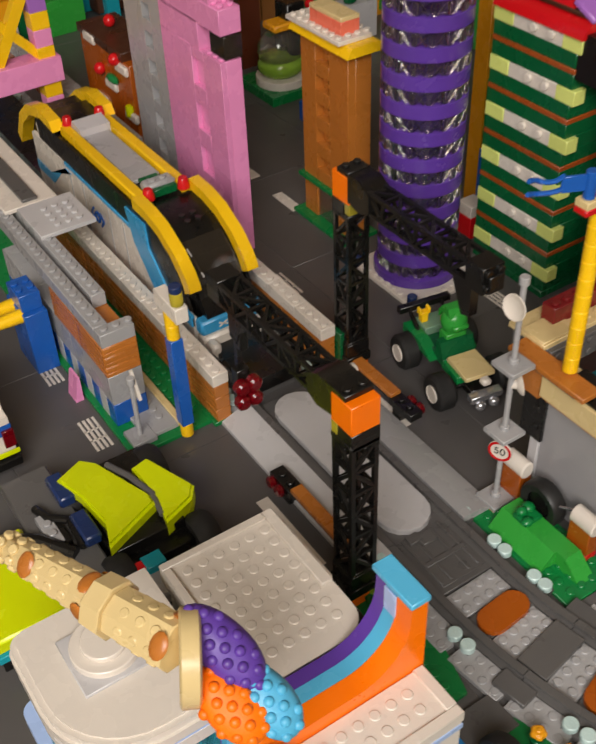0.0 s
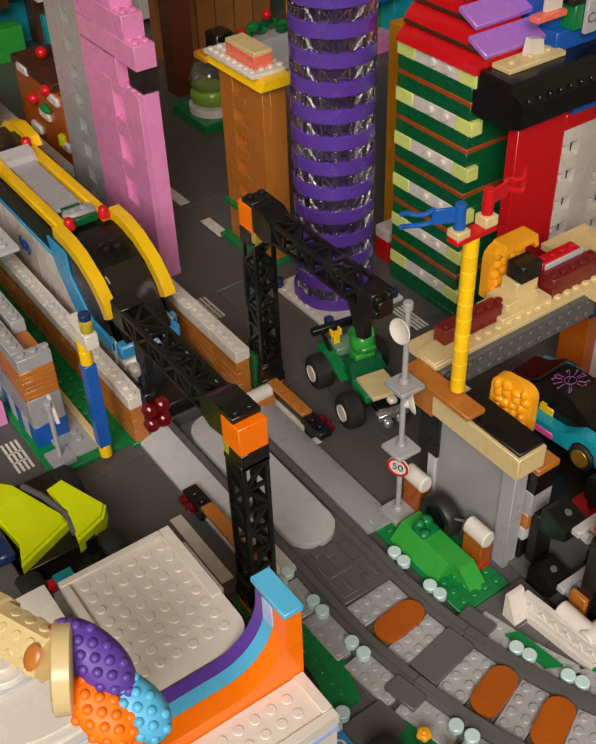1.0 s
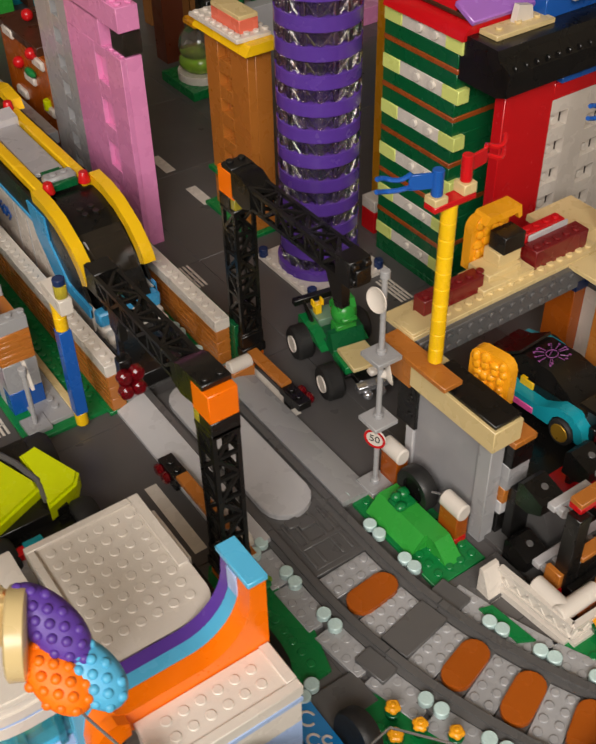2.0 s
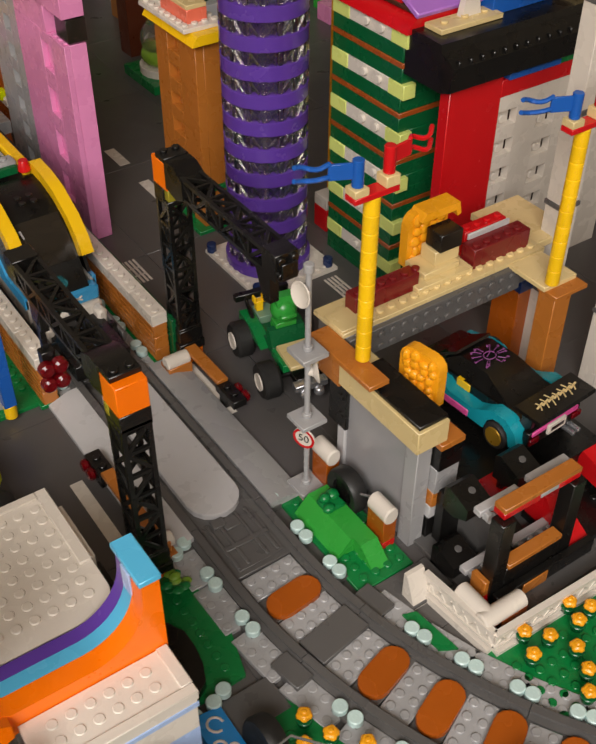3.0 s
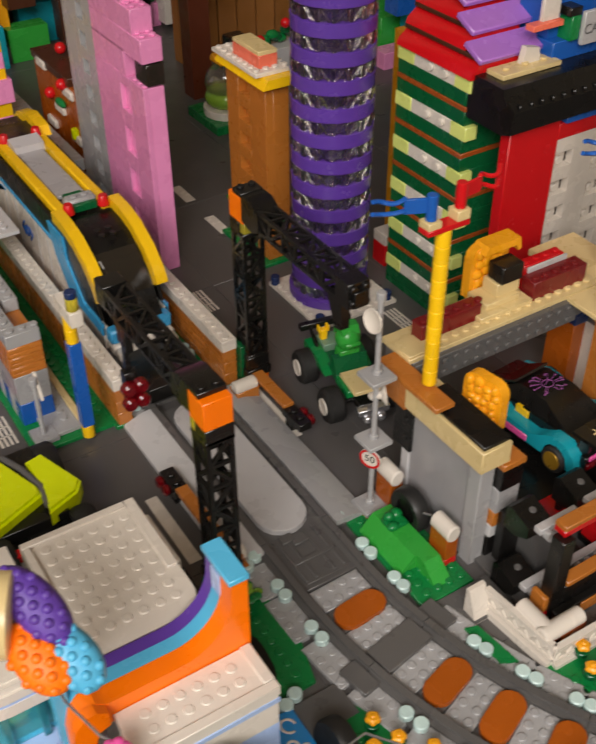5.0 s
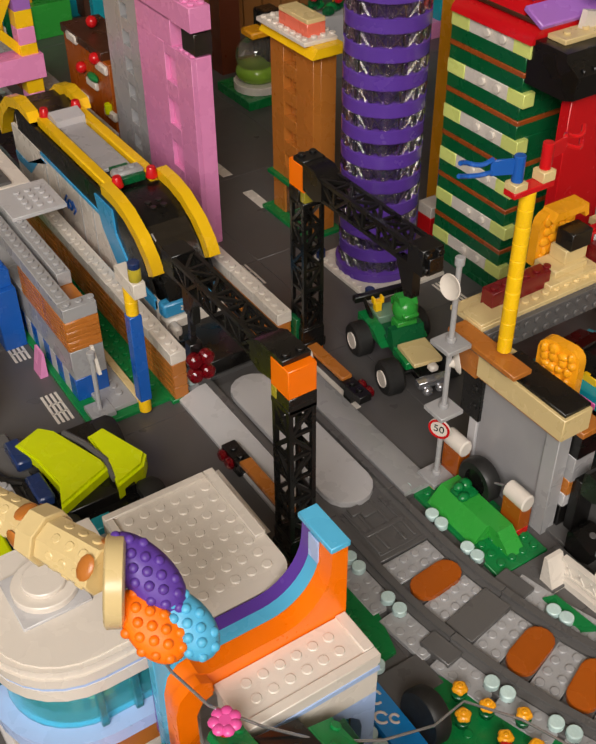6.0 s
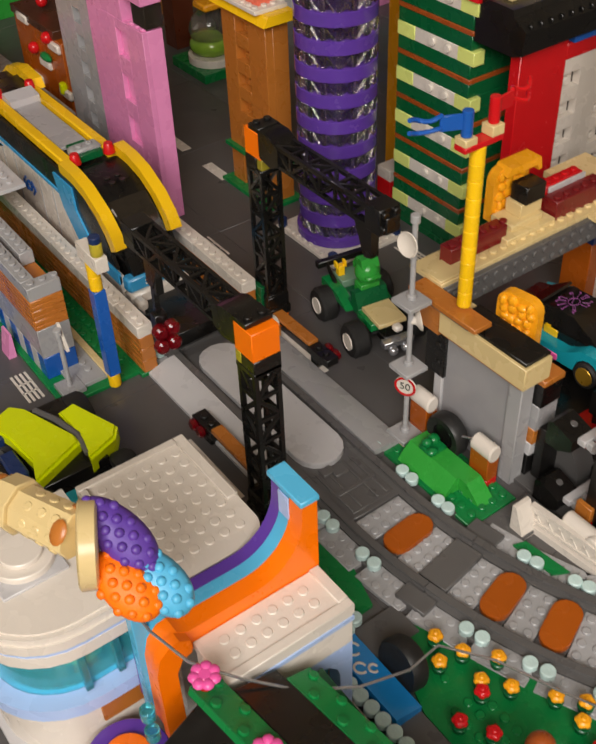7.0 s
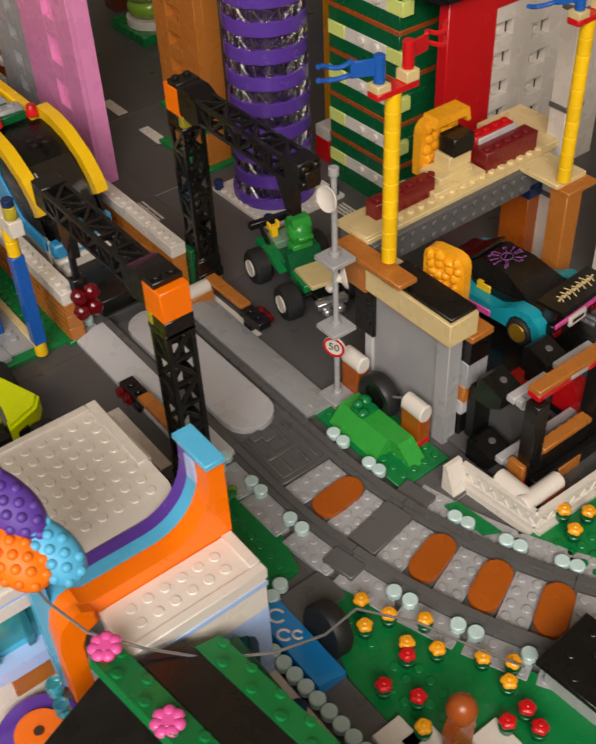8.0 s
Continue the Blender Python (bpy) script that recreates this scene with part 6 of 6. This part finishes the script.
part("plate", Mesh().box(-2.2, 2.4, -3.4, 1.6, 2.4, 2.8).studs(-2, 2, -3, 1, 2.72, skip=[(i, j) for i in range(4) for j in range(4) if (i + j) % 2]), BLACK, bp)

# ---- neon yellow truck ----
nt = thing("neon_truck", "neon yellow and grey toy off-road truck", "truck", -9.4, 13.2, 0)
part("chassis", Mesh().box(-2.6, 3.4, -4.6, 5.6, 1.0, 2.6), BLACK, nt)
hood = [(-1.2, 5.1), (-0.4, 4.2), (1.4, -0.9), (1.3, -1.7), (-2.9, -3.5), (-2.2, -1.4), (-2.6, 1.9), (-3.3, 4.2)]
part("cab_hood", Mesh().prism(hood, "z", 3.5, 4.2).prism([(0.92 * x - 0.06, 0.92 * y + 0.05) for x, y in hood], "z", 4.2, 4.45), NEON, nt, "neon yellow hood panel")
flank = [(2.8, 2.6), (4.3, -1.7), (3.6, -2.7), (1.2, -3.6), (1.6, -1.5), (1.5, 2.3)]
part("side_panel", Mesh().prism(flank, "z", 2.9, 4.1).prism([(0.9 * x + 0.24, 0.9 * y - 0.06) for x, y in flank], "z", 4.1, 4.35), NEON, nt, "neon yellow side panel")
part("panel_gap", Mesh().box(-2.4, 2.6, -3.4, 4.6, 2.4, 3.5), BLACK, nt)
part("panel_trim", Mesh().tube([(1.4, -2.6, 3.9), (1.6, -0.8, 4.2), (1.0, 1.6, 4.3), (0.2, 3.6, 4.2)], 0.24), DGREY, nt)
for y in (-1.8, 2.4):
    part("navy_block", Mesh().box(-3.9, -2.7, y, y + 2.8, 3.2, 4.1, c=0.15), DBLUE, nt, "navy blue clear block")
part("grey_bed", Mesh().box(-6.6, -3.0, -4.4, 7.6, 2.0, 2.9, c=0.15), DGREY, nt)
part("bed_hook", Mesh().box(-5.6, -4.4, -0.6, 2.2, 2.9, 3.4).tube([(-5.4, 3.6, 3.2), (-5.0, 2.0, 3.5), (-3.9, 1.0, 3.5), (-4.0, -1.6, 3.4)], 0.3), BLACK, nt)
part("bed_plate", Mesh().box(-5.8, -4.8, -0.4, 2.6, 2.9, 3.5).studs(-5.8, -4.8, 0, 2, 3.5), LGREY, nt)
part("grey_bumper", Mesh().box(-4.4, 0.2, -7.6, -5.2, 1.6, 2.6, c=0.12), LGREY, nt)
part("teal_block", Mesh().box(-1.4, 0.0, -5.6, -4.4, 2.2, 3.2), TEAL, nt)
part("red_block", Mesh().box(-2.4, -1.4, -5.4, -4.6, 2.2, 3.2), RED, nt)
for x, y in ((3.4, -4.2), (3.4, 3.6), (-2.8, -4.4), (-2.8, 4.2)):
    w = part("wheel", Mesh().lathe([(0.9, x - 0.8), (1.6, x - 0.85), (1.85, x - 0.5), (1.85, x + 0.5), (1.6, x + 0.85), (0.9, x + 0.8)], y, 1.85, "x", 24), RUBBER, nt)
    part("rim", Mesh().cyl(y, 1.85, x - 0.7, x + 0.86, 0.9, axis="x", n=16), DGREY, w)
n2 = thing("neon_trailer", "neon yellow and teal toy trailer panel", "trailer", -18.6, 10.4, 0)
part("panel", Mesh().box(-2.6, 2.4, -2.6, 5.6, 2.0, 3.2, c=0.2), NEON, n2)
part("teal_edge", Mesh().box(-2.6, 2.6, -2.8, 5.6, 1.4, 2.0), TEAL, n2)
part("black_bar", Mesh().tube([(-0.6, 6.6, 3.0), (0.8, 5.0, 3.4), (3.0, 3.4, 3.4), (4.6, 1.2, 3.2)], 0.45), BLACK, n2)
part("base", Mesh().box(-2.4, 2.4, -2.4, 5.4, 0, 1.4), BLACK, n2)

# ---- far background ----
vd = thing("grey_viaduct", "light grey plate viaduct behind the train", "viaduct")
part("deck", Mesh().box(13.2, 15.2, 59, 100, 3.0, 4.4), LGREY, vd)
part("under", Mesh().box(13.6, 15.0, 59, 100, 0, 3.0), RBROWN, vd)
oh = thing("gingerbread_house", "brown toy house with white icing and red berries", "house", 19.4, 70.5, 0)
part("body", Mesh().box(-2.4, 2.2, -6.4, 6.4, 0, 10.0), RUST, oh)
part("roof", Mesh().box(-2.6, 2.4, -5.0, 6.6, 10.0, 11.0), DBROWN, oh)
for x, y, z in ((-2.5, -4.6, 8.6), (-2.5, -1.2, 5.6), (-2.5, 3.4, 9.6), (-2.5, 2.4, 2.6), (-2.5, -5.6, 3.4)):
    part("icing", Mesh().box(x - 0.3, x + 0.3, y - 1.4, y + 1.4, z, z + 1.1, c=0.3), WHITE, oh)
for x, y, z in ((-2.8, -3.6, 10.0), (-2.8, 1.0, 7.4), (-0.4, 2.0, 12.0)):
    part("berry", Mesh().ball(x, y, z, 0.7, n=12, m=8), RED, oh)
part("holly", Mesh().ball(-2.7, -2.0, 7.2, 0.5, 1.4, 0.5, n=8, m=6), GREEN, oh)
part("yellow_lamp", Mesh().cyl(-2.6, -5.4, 4.0, 5.2, 0.5), NEON, oh)
ya = thing("yellow_pink_arch", "yellow and pink striped brick arch", "arch", 7.6, 72.5, 0)
for k in range(11):
    brick(ya, YELLOW if k % 2 else LAVENDER if k % 4 == 0 else PINK, 2.2, 4.2, -1, 1, 1.9 * k, 1.9 * k + 1.9)
part("brace", Mesh().bar((-2.4, 0, 10), (3.0, 0, 19), 1.2).bar((-2.4, 0, 16), (3.0, 0, 10), 1.0), YELLOW, ya)
part("base_block", Mesh().box(-5, 4.6, -1.4, 1.4, 7.4, 10.2), PINK, ya)
he = thing("rescue_pod", "clear and lime toy pod on a green base", "toy pod", 38.4, 67.0, 0)
part("base", Mesh().box(-3.6, 4.4, -3, 5, 0, 1.2), GREEN, he)
part("white_rim", Mesh().cyl(0, 0.6, 1.2, 2.2, 3.2, n=20), WHITE, he)
part("lime_bowl", Mesh().ball(0, 0.6, 3.4, 3.0, 2.8, 1.7, n=18, m=10), CLEARGREEN, he)
part("canopy", Mesh().ball(0, 0.6, 5.4, 2.9, 2.6, 2.6, n=18, m=10), CLEAR, he)
part("amber_wing", Mesh().box(-1.8, 3.4, -1.2, 1.6, 8.0, 8.9, c=0.2), AMBER, he)
part("black_top", Mesh().box(0.4, 3.0, -0.6, 2.2, 4.6, 10.8, c=0.2), BLACK, he)
part("red_tail", Mesh().box(3.2, 5.0, -3.4, -2.2, 0.2, 1.2), RED, he)
tr = thing("brown_trunk", "dark reddish brown toy tree trunk with green leaves", "toy tree", 39.0, 77.0, 0)
part("trunk", Mesh().box(-1.4, 1.6, -1.4, 1.4, 0, 20), plastic("trunk_brown", "5c2b18", 0.35), tr)
rnd = random.Random(9)
for k in range(26):
    part("leaf", Mesh().ball(rnd.uniform(-6, 4), rnd.uniform(-4, 3), rnd.uniform(15, 21), rnd.uniform(0.9, 1.6), rnd.uniform(0.9, 1.6), 0.4, n=8, m=5), (GREEN, BGREEN, DGREEN, AMBER)[k % 4], tr)
wd = thing("wooden_shelf", "brown wooden boards at the back", "shelf")
for k in range(6):
    part("board", Mesh().box(42 + 3.2 * k, 45 + 3.2 * k, 88, 90, 0, 34), plastic("oak_board", "8a5a2a", 0.5, wear=0.25) if k == 0 else bpy.data.materials["oak_board"], wd)
hd = thing("red_flower_hedge", "green toy hedge with red berries", "hedge", 52, 76, 0)
part("planter", Mesh().box(-6, 6, -2, 2, 0, 5.0), PALEGREY, hd)
for k in range(14):
    part("leaf", Mesh().ball(-5.5 + 0.85 * k, rnd.uniform(-1.2, 0.4), 5.4 + rnd.uniform(0, 1.6), 1.0, 0.8, 0.7, n=8, m=5), DGREEN if k % 2 else GREEN, hd)
for x, z in ((-4.6, 6.6), (-0.6, 8.2), (3.4, 7.2)):
    part("berry", Mesh().ball(x, -1.6, z, 0.7, n=12, m=8), RED, hd)
m1 = thing("dark_blocks", "dark grey and red brick stack at the roadside", "brick stack", 36.6, 58.5, 0)
brick(m1, BLUE, -1, 1, -1, 1, 0, 2.4)
brick(m1, LGREY, -1.6, 1.4, -5, -3, 0, 1.2)
rs = thing("roadside_stack", "red and white brick stack between the towers", "brick stack", 35.4, 29.0, 0)
brick(rs, RED, -1, 1, -1, 1, 0, 2.4)
brick(rs, WHITE, -1, 1, -1, 1, 2.4, 3.6)
brick(rs, BLUE, 1.2, 3.2, -1, 1, 0, 8.4)
brick(rs, GREEN, 3.4, 5.0, 0, 3, 0, 14)
brick(rs, AMBER, 3.4, 5.0, 3.2, 5.0, 0, 22)
rt = thing("red_roadside_brick", "small red and white brick pile behind the pink tower", "brick stack", 20.4, 53.6, 0)
brick(rt, LGREY, -1.2, 0.8, -1, 1, 0, 1.2)
brick(rt, LIME, -1.2, 0.8, -1, 1, 1.2, 1.6)
brick(rt, RED, -1.2, 0.8, -1, 1, 1.6, 2.6)
brick(rt, WHITE, -1.2, 0.8, -1, 1, 2.6, 3.6)
bk = thing("back_clutter", "dark mixed toy bricks stacked at the back", "toy bricks", kind="stuff")
cols = (DGREEN, BLACK, DBROWN, BLUE, RED, BGREEN, AMBER, WHITE, DGREY, TEAL, PINK)
for n, mat in enumerate(cols):
    m = Mesh()
    for k in range(16):
        x, y = rnd.uniform(-6, 96), rnd.uniform(98, 112)
        if k % 3 == 0:
            x, y = rnd.uniform(60, 92), rnd.uniform(20, 96)
        w, h, z = rnd.choice((2, 4, 6)), rnd.choice((2.4, 3.6, 6.0)), rnd.choice((0, 0, 2.4, 4.8, 8.4, 12))
        m.box(x, x + w, y, y + 3, 0 if z < 3 else z - 4, z + h)
    part("brick_pile", m, mat, bk)
bw = thing("dark_back_wall", "dark wooden cabinet behind the city", "cabinet", kind="structure")
part("panel", Mesh().box(-40, 112, 116, 118, -0.4, 60), WOOD, bw)
part("panel", Mesh().box(98, 100, -10, 116, -0.4, 60), WOOD, bw)
